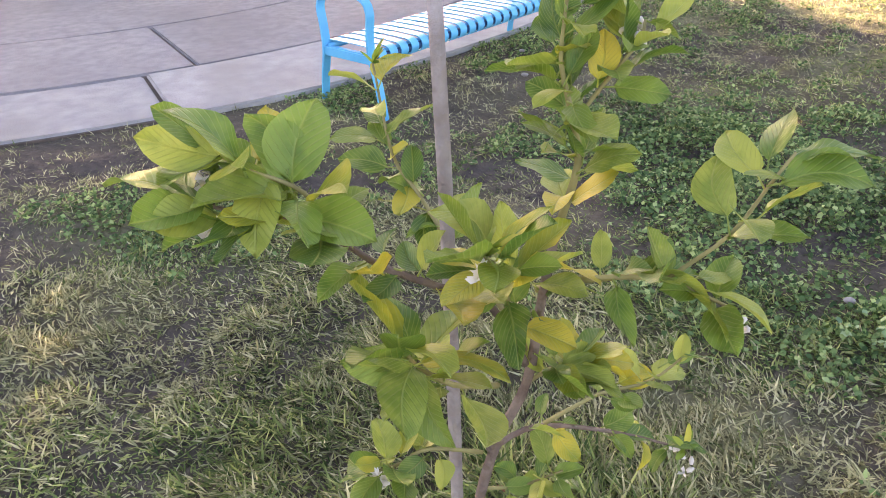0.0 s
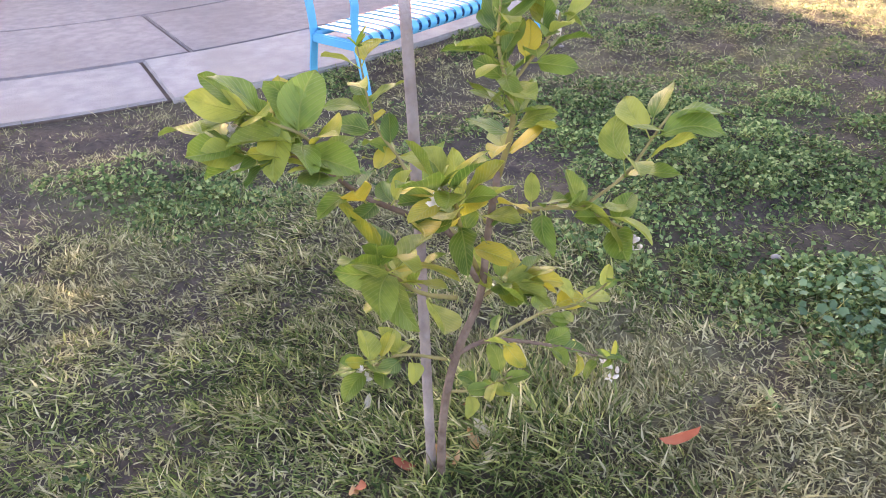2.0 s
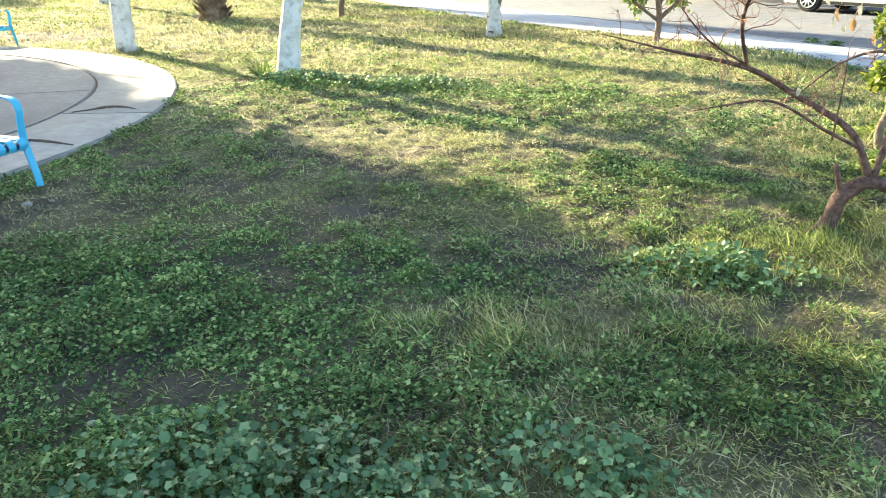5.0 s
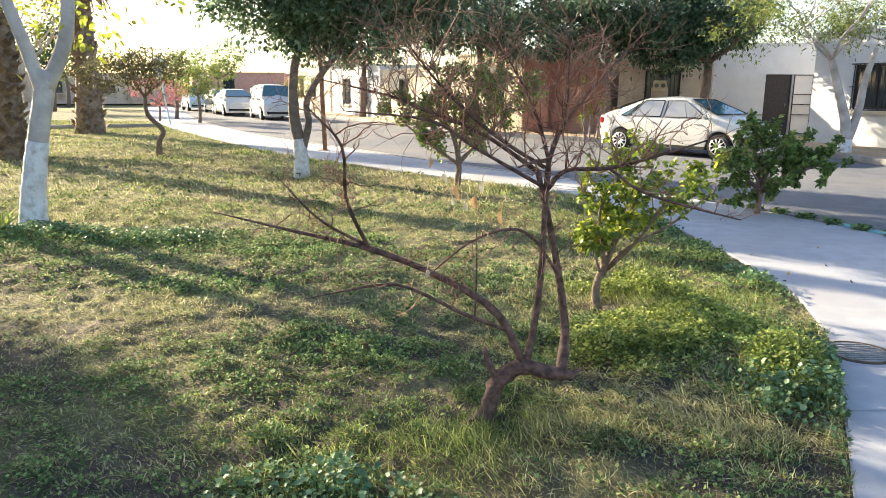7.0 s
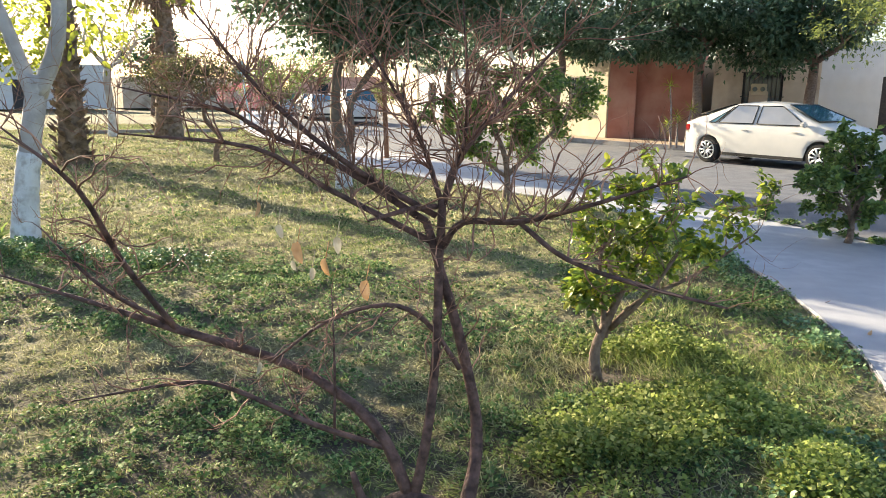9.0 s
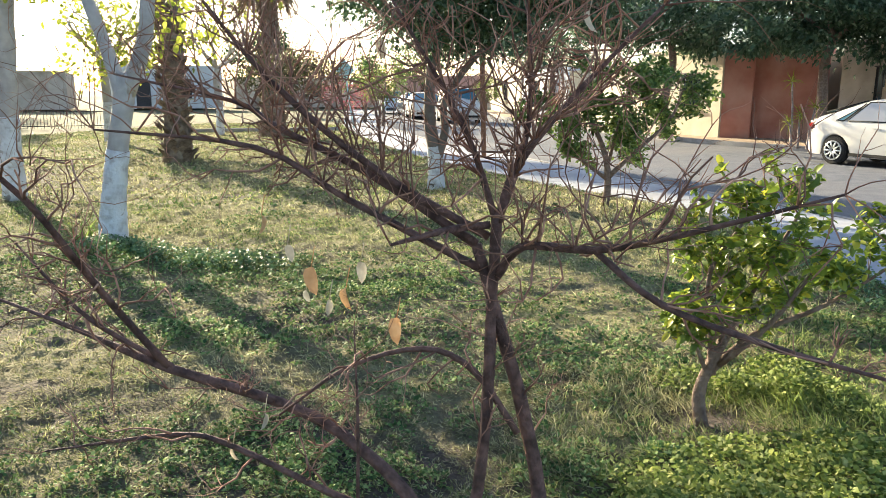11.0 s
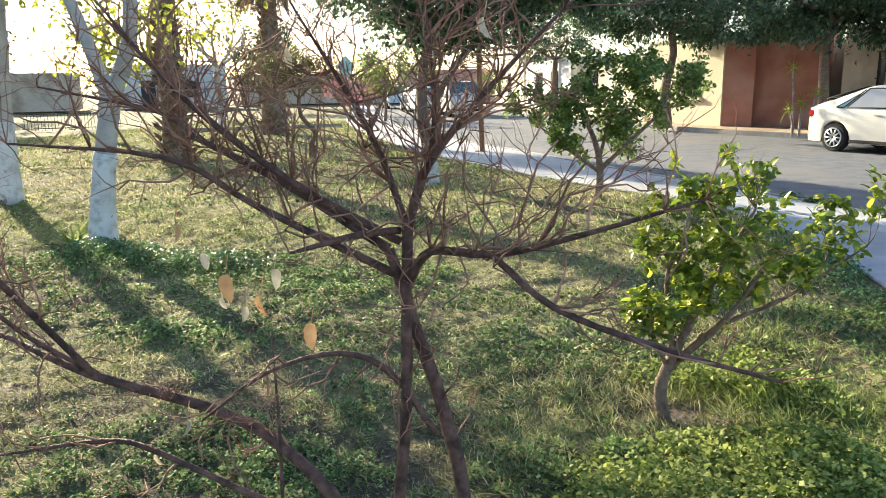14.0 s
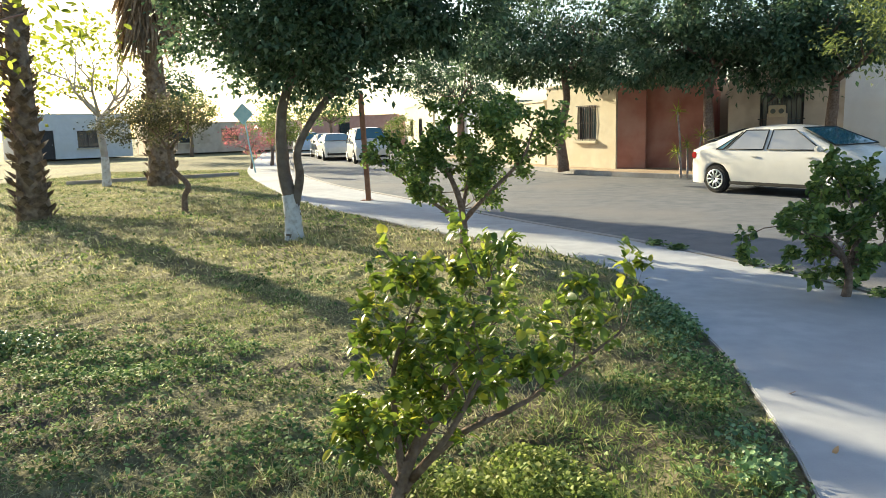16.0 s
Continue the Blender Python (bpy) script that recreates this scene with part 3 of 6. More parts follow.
# the far pavement, raised, dirt and concrete
FACE = [(15.5, -9), (14.9, 2), (14.2, 12), (13.6, 20), (13.0, 27.0), (7.5, 28.0), (2.7, 29.0), (-1.2, 36.5), (-5.0, 46), (-10, 60)]
FA = cut(FACE, 181)
far_kerb_in = [tuple(np.array(k) + 0.16 * (np.array(f) - np.array(k)) / np.linalg.norm(np.array(f) - np.array(k))) for k, f in zip(FK, FA)]
far_kerb = thing("kerb", label="concrete kerb of the far pavement", category="kerb", kind="structure")
for i0 in range(0, 180, 6):
    part("kerb_stone", prism([FK[j] for j in range(i0, i0 + 7)] + [far_kerb_in[j] for j in range(i0 + 6, i0 - 1, -1)], -0.2, 0.15, 0.015), PALE_CONCRETE, far_kerb)
tagged(part("pavement", prism(far_kerb_in + [(x + 4, y + 4) for x, y in FA[::-1]], -0.2, 0.13), DIRT), "far pavement of pale packed dirt in front of the houses", "pavement", kind="structure")
cover = thing("manhole_cover", (2.27, 3.9, 0.025), label="round cast-iron manhole cover set in the walkway", category="manhole cover")
bm = bmesh.new()
bmesh.ops.create_cone(bm, cap_ends=True, segments=40, radius1=0.175, radius2=0.175, depth=0.012, matrix=Matrix.Translation((0, 0, 0.006)))
part("lid", bm, GRATE, cover)
g = Geo()
for i in range(-4, 5):
    w = 0.31 * math.sqrt(max(0.0, 1 - (i / 5) ** 2))
    g.box((0, i * 0.033, 0.014), (w, 0.016, 0.006))
part("ribs", g, GRATE, cover, smooth=False)
a = np.linspace(0, 2 * np.pi, 33)
part("rim", Geo().tube(np.c_[0.19 * np.cos(a), 0.19 * np.sin(a), 0 * a + 0.004], [0.014, 0.014], 6), JOINT, cover)

# ---- houses across the street ----
def wall_with_openings(length, height, thick, openings):
    """A wall along x from 0, y from 0 to thick, with real openings (x0, x1, z0, z1)."""
    xs = sorted({0.0, length, *[o[0] for o in openings], *[o[1] for o in openings]})
    zs = sorted({0.0, height, *[o[2] for o in openings], *[o[3] for o in openings]})
    bm = bmesh.new()
    v = [[[bm.verts.new((x, y, z)) for z in zs] for y in (0.0, thick)] for x in xs]
    full = lambda i, k: 0 <= i < len(xs) - 1 and 0 <= k < len(zs) - 1 and not any(o[0] <= xs[i] and xs[i + 1] <= o[1] and o[2] <= zs[k] and zs[k + 1] <= o[3] for o in openings)
    for i in range(len(xs)):
        for k in range(len(zs)):
            if full(i, k):
                bm.faces.new((v[i][0][k], v[i + 1][0][k], v[i + 1][0][k + 1], v[i][0][k + 1]))
                bm.faces.new((v[i][1][k], v[i][1][k + 1], v[i + 1][1][k + 1], v[i + 1][1][k]))
            if k < len(zs) - 1 and full(i, k) != full(i - 1, k):
                bm.faces.new((v[i][0][k], v[i][0][k + 1], v[i][1][k + 1], v[i][1][k]))
            if i < len(xs) - 1 and full(i, k) != full(i, k - 1):
                bm.faces.new((v[i][0][k], v[i][1][k], v[i + 1][1][k], v[i + 1][0][k]))
    bmesh.ops.recalc_face_normals(bm, faces=bm.faces)
    bmesh.ops.delete(bm, geom=[q for q in bm.verts if not q.link_faces], context="VERTS")
    return bm


def barred_window(parent, x0, x1, z0, z1, sill=True):
    w = part("window", Geo().box(((x0 + x1) / 2, 0.14, (z0 + z1) / 2), (x1 - x0, 0.012, z1 - z0)), GLASS, parent, "dark barred window", smooth=False)
    g = Geo()
    for x in (x0 + 0.03, (x0 + x1) / 2, x1 - 0.03):
        g.box((x, 0.125, (z0 + z1) / 2), (0.05, 0.05, z1 - z0))
    for z in (z0 + 0.03, z1 - 0.03):
        g.box(((x0 + x1) / 2, 0.125, z), (x1 - x0 - 0.1, 0.046, 0.05))
    part("frame", g, IRON, w, smooth=False)
    n = max(5, int((x1 - x0) / 0.13))
    for i in range(n):
        x = x0 + (i + 0.5) * (x1 - x0) / n
        part("bar", Geo().tube([(x, -0.03, z0 - 0.04), (x, -0.05, (z0 + z1) / 2), (x, -0.03, z1 + 0.04)], [0.011, 0.011], 5), IRON, w)
    for z in (z0 - 0.02, z1 + 0.02, (z0 + z1) / 2):
        part("rail", Geo().box(((x0 + x1) / 2, -0.035, z), (x1 - x0 + 0.1, 0.02, 0.03)), IRON, w, smooth=False)
    if sill:
        part("sill", block((x1 - x0 + 0.24, 0.2, 0.1), ((x0 + x1) / 2, -0.03, z0 - 0.09), 0.015), CREAM_WALL, w)
    return w


def house(a, b, height, mat, openings=(), windows=(), doors=(), depth=6.0, label="", base_mat=None, z=0.12, cornice=True, tank=False):
    """A flat-roofed house with its front from plan point a to b, seen from the street."""
    a, b = Vector((*a, z)), Vector((*b, z))
    d = b - a
    n = d.length
    h = thing("house", a, math.degrees(math.atan2(d.y, d.x)), label, "house")
    ops = list(openings) + list(windows) + list(doors)
    part("front_wall", wall_with_openings(n, height, 0.2, ops), mat, h, smooth=False)
    part("side_wall", Geo().box((0.1, 0.2 + depth / 2, height / 2), (0.2, depth, height)), mat, h, smooth=False)
    part("side_wall", Geo().box((n - 0.1, 0.2 + depth / 2, height / 2), (0.2, depth, height)), mat, h, smooth=False)
    part("back_wall", Geo().box((n / 2, 0.1 + depth, height / 2), (n - 0.4, 0.2, height)), mat, h, smooth=False)
    part("roof", Geo().box((n / 2, 0.15 + depth / 2, height - 0.12), (n - 0.4, depth - 0.1, 0.16)), PALE_CONCRETE, h, smooth=False)
    if cornice:
        part("parapet_cap", block((n + 0.1, 0.3, 0.09), (n / 2, 0.1, height + 0.045), 0.02), mat, h)
    for w in windows:
        barred_window(h, *w)
    for x0, x1, z0, z1 in doors:
        # solid dark panel; on the white house its black is the open doorway's shade
        dr = part("door", block((x1 - x0 - 0.02, 0.05, z1 - z0 - 0.02), ((x0 + x1) / 2, 0.12, (z0 + z1) / 2), 0.01), IRON, h, "dark door panel filling the opening")
        part("handle", Geo().tube([(x1 - 0.14, 0.07, 1.0), (x1 - 0.14, 0.04, 1.05), (x1 - 0.14, 0.07, 1.12)], [0.012, 0.012], 5), RIM, dr)
    if base_mat:
        part("plinth", block((n - 0.02, 0.06, 0.45), (n / 2, -0.03, 0.225), 0.01), base_mat, h)
    return h


# white house with an iron door, set back; its nearer wing has a barred window
white = house((9.05, 27.19), (13.6, 25.9), 3.1, WHITE_WALL, doors=[(2.0, 2.85, 0.02, 2.12)], label="plain white plastered house with a dark panel in its open doorway", z=0.12)
g = Geo()
for x in (2.92, 3.52):
    g.box((x, -0.05, 1.07), (0.035, 0.035, 2.1))
for z in (0.1, 0.75, 1.1, 1.45, 2.1):
    g.box((3.22, -0.05, z), (0.6, 0.03, 0.03))
part("gate_leaf", g, IRON, white, "open barred iron gate leaf", smooth=False)
wing = house((11.0, 23.2), (13.8, 17.0), 3.2, WHITE_WALL, windows=[(1.35, 2.75, 1.05, 2.3)], depth=4.0, label="white plastered house wing with a barred window and brick edge", z=0.12)
# brown-red and cream houses
house((3.5, 27.6), (5.4, 27.1), 3.0, RED_WALL, label="brick-red plastered house front with a stained base", depth=5)
house((5.9, 26.95), (8.95, 26.15), 2.9, BEIGE_WALL, windows=[(0.9, 2.1, 0.7, 2.2)], label="beige house front with a barred window", depth=5)
part("side_panel", block((0.9, 0.1, 2.9), (3.05, 27.35, 1.57), 0.01, Matrix.Rotation(radians(-15), 4, "Z")), RED_WALL, thing("garden_wall", label="brick-red plastered boundary wall", category="wall"))
house((0.2, 30.6), (2.55, 27.4), 2.75, CREAM_WALL, windows=[(1.9, 2.95, 0.95, 2.05)], label="cream plastered house with a barred window", depth=5)
house((-3.4, 37.8), (0.1, 30.8), 2.3, CREAM_WALL, label="cream plastered garden wall in front of a low house", depth=3, windows=[(2.2, 3.2, 0.9, 1.9)])
house((-7.2, 47), (-3.5, 38), 2.5, WHITE_WALL, label="pale plastered house with a metal grille", depth=5, windows=[(2.5, 4.2, 0.6, 2.0), (6, 7.5, 0.6, 2.0)])
house((-12.6, 62), (-7.4, 47.4), 3.0, CREAM_WALL, label="cream far house with a flat roof", depth=6, windows=[(4, 5.5, 0.9, 2.1), (9, 10.5, 0.9, 2.1)])
house((-22, 66), (-13.5, 63), 2.6, PINK_WALL, label="pink far house at the street's end", depth=6, windows=[(3, 4.2, 0.9, 2.1)])
house((-38, 50), (-33, 56), 3.2, WHITE_WALL, label="white flat-roofed building with a grey awning", depth=6, windows=[(3.9, 5.4, 0.8, 2.0)], doors=[(1.2, 2.3, 0, 2.1)])
house((-58, 34), (-40, 47), 2.6, BEIGE_WALL, label="long beige wall and low house beyond the park", depth=6, windows=[(4, 5.4, 0.9, 2.1), (10, 11.4, 0.9, 2.1)])
house((-33, 58), (-23, 66.5), 2.4, BEIGE_WALL, label="low beige house beyond the crossing street", depth=6, windows=[(2, 3.4, 0.9, 1.9), (6, 7.4, 0.9, 1.9)])

# ---- trees ----
def leaf_crown(rng, blobs, n, size, template, faces, clumps=60, spread=0.35, hang=-0.15):
    """Leaves gathered in uneven clumps inside several ellipsoids (centre, radii)."""
    g = Geo()
    vol = np.array([b[1][0] * b[1][1] * b[1][2] for b in blobs])
    for (c, r), share in zip(blobs, vol / vol.sum()):
        k = max(4, int(clumps * share))
        w = rng.normal(size=(k, 3))
        w /= np.linalg.norm(w, axis=1)[:, None]
        cl = np.array(c) + w * (rng.uniform(0.35, 1.05, (k, 1)) ** 0.6) * np.array(r)
        m = int(n * share)
        pick = rng.randint(0, k, m)
        p = cl[pick] + rng.normal(size=(m, 3)) * spread * np.array([1, 1, 0.7]) * rng.uniform(0.5, 1.2, (k, 1))[pick]
        out = p - np.array(c)
        out /= np.linalg.norm(out, axis=1)[:, None] + 1e-6
        way = 0.8 * out + rng.normal(size=(m, 3)) * 0.7
        way[:, 2] += hang
        g.scatter(template, faces, p, turns(way, rng.uniform(-1.2, 1.2, m)), size * rng.uniform(0.6, 1.25, m))
    return g


def limbs(g, rng, start, way, length, radius, depth, split=3, bend=0.35, lift=0.25, tips=None, sides=6):
    """A branching limb; gathers the ends of the last order into tips."""
    p, w = np.array(start, float), np.array(way, float)
    w /= np.linalg.norm(w)
    pts, k = [p.copy()], 4
    for i in range(k):
        w = w + rng.normal(size=3) * bend * 0.5
        w[2] += lift * 0.25
        w /= np.linalg.norm(w)
        p = p + w * length / k
        pts.append(p.copy())
    end = radius * (0.55 if depth else 0.2)
    g.tube(pts, [radius, end], sides if radius > 0.012 else 4, per=3 if radius > 0.02 else 1)
    if tips is not None:
        tips.append((pts[-1], w.copy()))
        tips.append((pts[-2], w.copy()))
    if depth:
        for _ in range(split):
            i = rng.randint(2, k + 1)
            q = w + rng.normal(size=3) * 0.75
            q[2] += lift
            limbs(g, rng, pts[i], q, length * rng.uniform(0.55, 0.8), radius * 0.55, depth - 1, split, bend, lift, tips, sides)


def crowned_tree(at, trunk, crown, bark=BARK, leaf=DARK_LEAF, n=6000, size=0.11, template=(LEAF, LEAF_F), clumps=60, spread=0.3, seed=1, lime=0.0,
                 label="", limb_len=1.2, category="tree", name="tree", extra=(), sides=10, limb_n=5, order=2, group="", limb_at=None):
    """trunk: points relative to the foot with radii; lime: height of the limewashed part."""
    rng = np.random.RandomState(seed)
    t = thing(name, at, 0, label, category, group)
    pts, rad = trunk
    g = Geo().tube(pts, rad, sides, 0.06, rng)
    for p, r in extra:
        g.tube(p, r, 8, 0.05, rng)
    for i in range(limb_n):
        top = np.array(limb_at[i % len(limb_at)] if limb_at else pts[-1])
        a = 2 * math.pi * (i + rng.uniform(0, 0.6)) / limb_n
        limbs(g, rng, top, (math.cos(a), math.sin(a), 0.8), limb_len, rad[-1] * 0.6, order, 3, 0.3, 0.3)
    part("trunk", g, bark, t)
    if lime:
        q, r = spline(pts, rad)
        keep = q[:, 2] <= lime
        if keep.sum() > 1:
            part("limewash", Geo().tube(q[keep], r[keep] * 1.03 + 0.004, sides, 0.05, rng), LIME, t, "flaking white limewash on the lower trunk")
        for p, rr in extra:
            q, r = spline(p, rr)
            keep = q[:, 2] <= lime * 0.8
            if keep.sum() > 1:
                part("limewash", Geo().tube(q[keep], r[keep] * 1.03 + 0.004, 8, 0.05, rng), LIME, t)
    if n:
        part("crown", leaf_crown(rng, crown, n, size, *template, clumps=clumps, spread=spread), leaf, t)
    return t


WT = "tall tree with a white limewashed trunk standing in the grass"
crowned_tree((-4.83, 7.8, -0.03), ([(0, 0, 0), (0.06, 0.02, 0.6), (0.2, 0.05, 1.35), (0.28, 0.08, 1.75)], [0.15, 0.115, 0.105, 0.11]), [((0.6, 0, 4.6), (2.0, 1.9, 1.3)), ((-0.6, 0.7, 5.4), (1.8, 1.6, 1.1)), ((0.2, 1.0, 2.75), (1.2, 0.8, 0.7))],
             GREY_BARK, YELLOW_LEAF, 3500, 0.1, clumps=36, spread=0.32, seed=3, lime=1.15, label=WT, limb_len=1.2, limb_n=6, limb_at=[(-0.3, 0, 3.6), (0.9, 0.2, 3.8)], group="limewashed trees",
             extra=[([(0.22, 0.06, 1.5), (0.1, 0.02, 2.0), (-0.1, -0.05, 2.7), (-0.3, 0, 3.6)], [0.08, 0.07, 0.06, 0.04]), ([(0.26, 0.06, 1.55), (0.5, 0.1, 2.1), (0.62, 0.1, 2.9), (0.9, 0.2, 3.8)], [0.09, 0.075, 0.065, 0.045])])
crowned_tree((-8.3, 10.05, -0.03), ([(0, 0, 0), (0.0, 0.02, 0.9), (0.1, 0.03, 2.2), (0.2, 0.1, 3.4)], [0.16, 0.135, 0.125, 0.09]), [((0.3, 0, 4.8), (2.2, 2.0, 1.4)), ((-1.0, -0.9, 5.6), (1.6, 1.5, 1.0)), ((0.9, 0.6, 2.9), (1.4, 1.0, 0.85))],
             GREY_BARK, YELLOW_LEAF, 3300, 0.1, clumps=34, spread=0.32, seed=5, lime=1.2, label=WT, limb_len=1.5, group="limewashed trees")
crowned_tree((-11.25, 4.05, 0.0), ([(0, 0, 0), (0.03, 0.02, 0.9), (-0.05, 0.03, 2.2), (0.05, 0.1, 3.2)], [0.3, 0.22, 0.19, 0.13]), [((0.3, 0, 4.6), (2.6, 2.4, 1.5)), ((-1.0, 0.9, 5.4), (1.9, 1.8, 1.2))],
             GREY_BARK, DARK_LEAF, 9000, 0.19, (SMALL * np.array([1.5, 1, 1]), SMALL_F), clumps=60, spread=0.34, seed=7, lime=1.3, label="broad tree with a limewashed trunk in the terrace bed", limb_len=1.7, group="limewashed trees")
# unseen trees added towards the sun so their crowns shade the lawn and terrace
for x, y, s, n in ((-14.7, 10.9, 1.12, 12000), (-17.5, 9.5, 1.25, 12000), (-19.0, 13.7, 1.25, 11000), (-16.5, 3.2, 1.2, 11000)):
    crowned_tree((x, y, -0.03), ([(0, 0, 0), (0.05, 0, 1.2), (0, 0.1, 2.4 * s)], [0.24, 0.19, 0.14]), [((0, 0, 3.9 * s), (2.3 * s, 2.2 * s, 1.3 * s)), ((0.9, -0.8, 4.9 * s), (1.6, 1.5, 1.0))],
                 GREY_BARK, STREET_LEAF, n, 0.2, (SMALL * np.array([1.5, 1, 1]), SMALL_F), clumps=60, spread=0.36, seed=int(-x), lime=1.2, label="unseen park tree added to cast shade", limb_len=1.6, group="limewashed trees")
# the dark round-headed tree beside the street
crowned_tree((-2.8, 13.0, -0.02), ([(0, 0, 0), (-0.02, 0, 0.55), (-0.12, 0.0, 1.2), (-0.08, 0.0, 1.95), (0.1, 0.1, 2.5)], [0.14, 0.115, 0.09, 0.075, 0.06]), [((0.1, 0.1, 3.2), (1.6, 1.6, 0.95)), ((1.4, 0.2, 3.4), (1.3, 1.2, 0.95)), ((-0.8, 0, 3.7), (1.1, 1.2, 0.8)), ((0.4, 0, 2.5), (1.2, 1.0, 0.4)), ((2.3, 0.4, 3.5), (1.0, 1.0, 0.7)), ((0.3, 0, 4.5), (1.2, 1.2, 0.6))],
             BROWN_BARK, STREET_LEAF, 46000, 0.105, (SMALL * np.array([0.85, 1, 1.5]), SMALL_F), clumps=190, spread=0.2, seed=11, lime=0.75, label="dark dense tree with two stems and whitewashed foot", limb_len=1.0,
             extra=[([(0.02, 0.0, 0.5), (0.14, 0.0, 0.95), (0.12, 0.05, 1.4), (0.5, 0.1, 2.0), (1.0, 0.2, 2.5)], [0.075, 0.065, 0.06, 0.055, 0.04])])
# dark trees along the far pavement
for x, y, tr, blobs, n, sd in (
    (4.9, 24.3, [(0, 0, 0), (0.05, 0, 1.0), (0.0, 0, 2.2), (0.2, 0, 2.9)], [((0.1, 0, 3.9), (2.9, 2.4, 1.35)), ((-1.3, 0, 3.3), (1.7, 1.6, 0.9)), ((1.6, -0.3, 3.1), (1.7, 1.5, 0.9))], 15000, 21),
    (0.9, 27.0, [(0, 0, 0), (-0.1, 0, 1.2), (0.1, 0, 2.3), (0, 0, 3.0)], [((-0.2, 0, 4.1), (3.0, 2.6, 1.5)), ((-1.9, -0.3, 3.7), (1.9, 1.7, 1.0)), ((1.5, -0.3, 3.4), (1.6, 1.5, 0.9))], 15000, 22),
    (7.9, 23.9, [(0, 0, 0), (0.05, 0, 1.1), (0.1, 0, 2.4)], [((0, 0, 3.9), (1.7, 1.6, 1.2)), ((-1.0, -0.4, 3.2), (1.3, 1.1, 0.7))], 8000, 23),
    (-4.6, 40.0, [(0, 0, 0), (0.05, 0, 1.4), (0.1, 0, 2.6)], [((0, 0, 4.2), (3.0, 2.6, 1.6))], 7000, 24),
):
    crowned_tree((x, y, 0.1), (tr, [0.2, 0.15, 0.12, 0.1][: len(tr)]), blobs, BARK, STREET_LEAF, int(n * 1.55), 0.165, (SMALL * np.array([0.8, 1, 1.5]), SMALL_F), clumps=150, spread=0.25, seed=sd, label="large dark evergreen street tree in front of the houses", limb_len=1.3, group="street trees")
# feathery pale tree by the white house
crowned_tree((10.0, 19.0, 0.12), ([(0, 0, 0), (-0.05, 0, 0.7), (-0.35, 0, 1.6), (-0.6, 0, 2.3)], [0.17, 0.13, 0.1, 0.08]), [((-1.2, 0, 3.5), (2.0, 1.6, 0.75)), ((-2.4, 0, 3.0), (1.1, 1.0, 0.6)), ((0.7, 0, 3.7), (1.6, 1.5, 0.9)), ((0.2, 0, 2.9), (1.3, 1.2, 0.4))],
             GREY_BARK, WILLOW_LEAF, 9000, 0.11, (SMALL * np.array([0.5, 1, 1]), SMALL_F), clumps=120, spread=0.24, seed=31, lime=0.4, label="pale feathery tree with forked whitewashed stems", limb_len=1.5,
             extra=[([(0.02, 0, 0.25), (0.22, 0, 1.0), (0.3, 0, 1.8), (0.5, 0, 2.6)], [0.12, 0.1, 0.09, 0.06])])
# small trees further off in the park
crowned_tree((-6.8, 16.9, -0.02), ([(0, 0, 0), (0.02, 0, 0.35), (0.12, 0, 0.6), (-0.2, 0, 0.95), (-0.25, 0, 1.35)], [0.075, 0.06, 0.06, 0.05, 0.04]), [((-0.55, 0, 1.85), (1.25, 1.1, 0.26)), ((-0.3, 0, 2.1), (1.0, 0.9, 0.22))],
             BARK, OLIVE_LEAF, 7000, 0.06, (SMALL, SMALL_F), clumps=60, spread=0.14, seed=33, label="small crooked tree with a thin olive crown", limb_len=0.6)
crowned_tree((-14.1, 24.9, -0.02), ([(0, 0, 0), (0.03, 0, 1.0), (-0.05, 0, 1.9), (0.0, 0, 2.3)], [0.15, 0.12, 0.12, 0.1]), [((-0.5, 0, 4.2), (1.9, 1.6, 1.3)), ((0.9, 0, 4.8), (1.2, 1.2, 0.9))],
             GREY_BARK, YELLOW_LEAF, 900, 0.14, (SMALL * np.array([1.6, 1, 1.4]), SMALL_F), clumps=60, spread=0.3, seed=35, lime=1.2, label="sparse backlit tree with a limewashed trunk", limb_len=1.5, order=2)
crowned_tree((-15.2, 20.6, -0.02), ([(0, 0, 0), (0.03, 0, 1.2), (-0.05, 0, 2.4)], [0.16, 0.13, 0.11]), [((1.9, -1.2, 3.1), (1.6, 1.2, 0.9)), ((0.6, -0.8, 2.4), (1.0, 1.0, 0.5))],
             GREY_BARK, YELLOW_LEAF, 1200, 0.14, (SMALL * np.array([1.6, 1, 1.4]), SMALL_F), clumps=60, spread=0.3, seed=36, lime=1.2, label="backlit yellow-green park tree", limb_len=1.4)
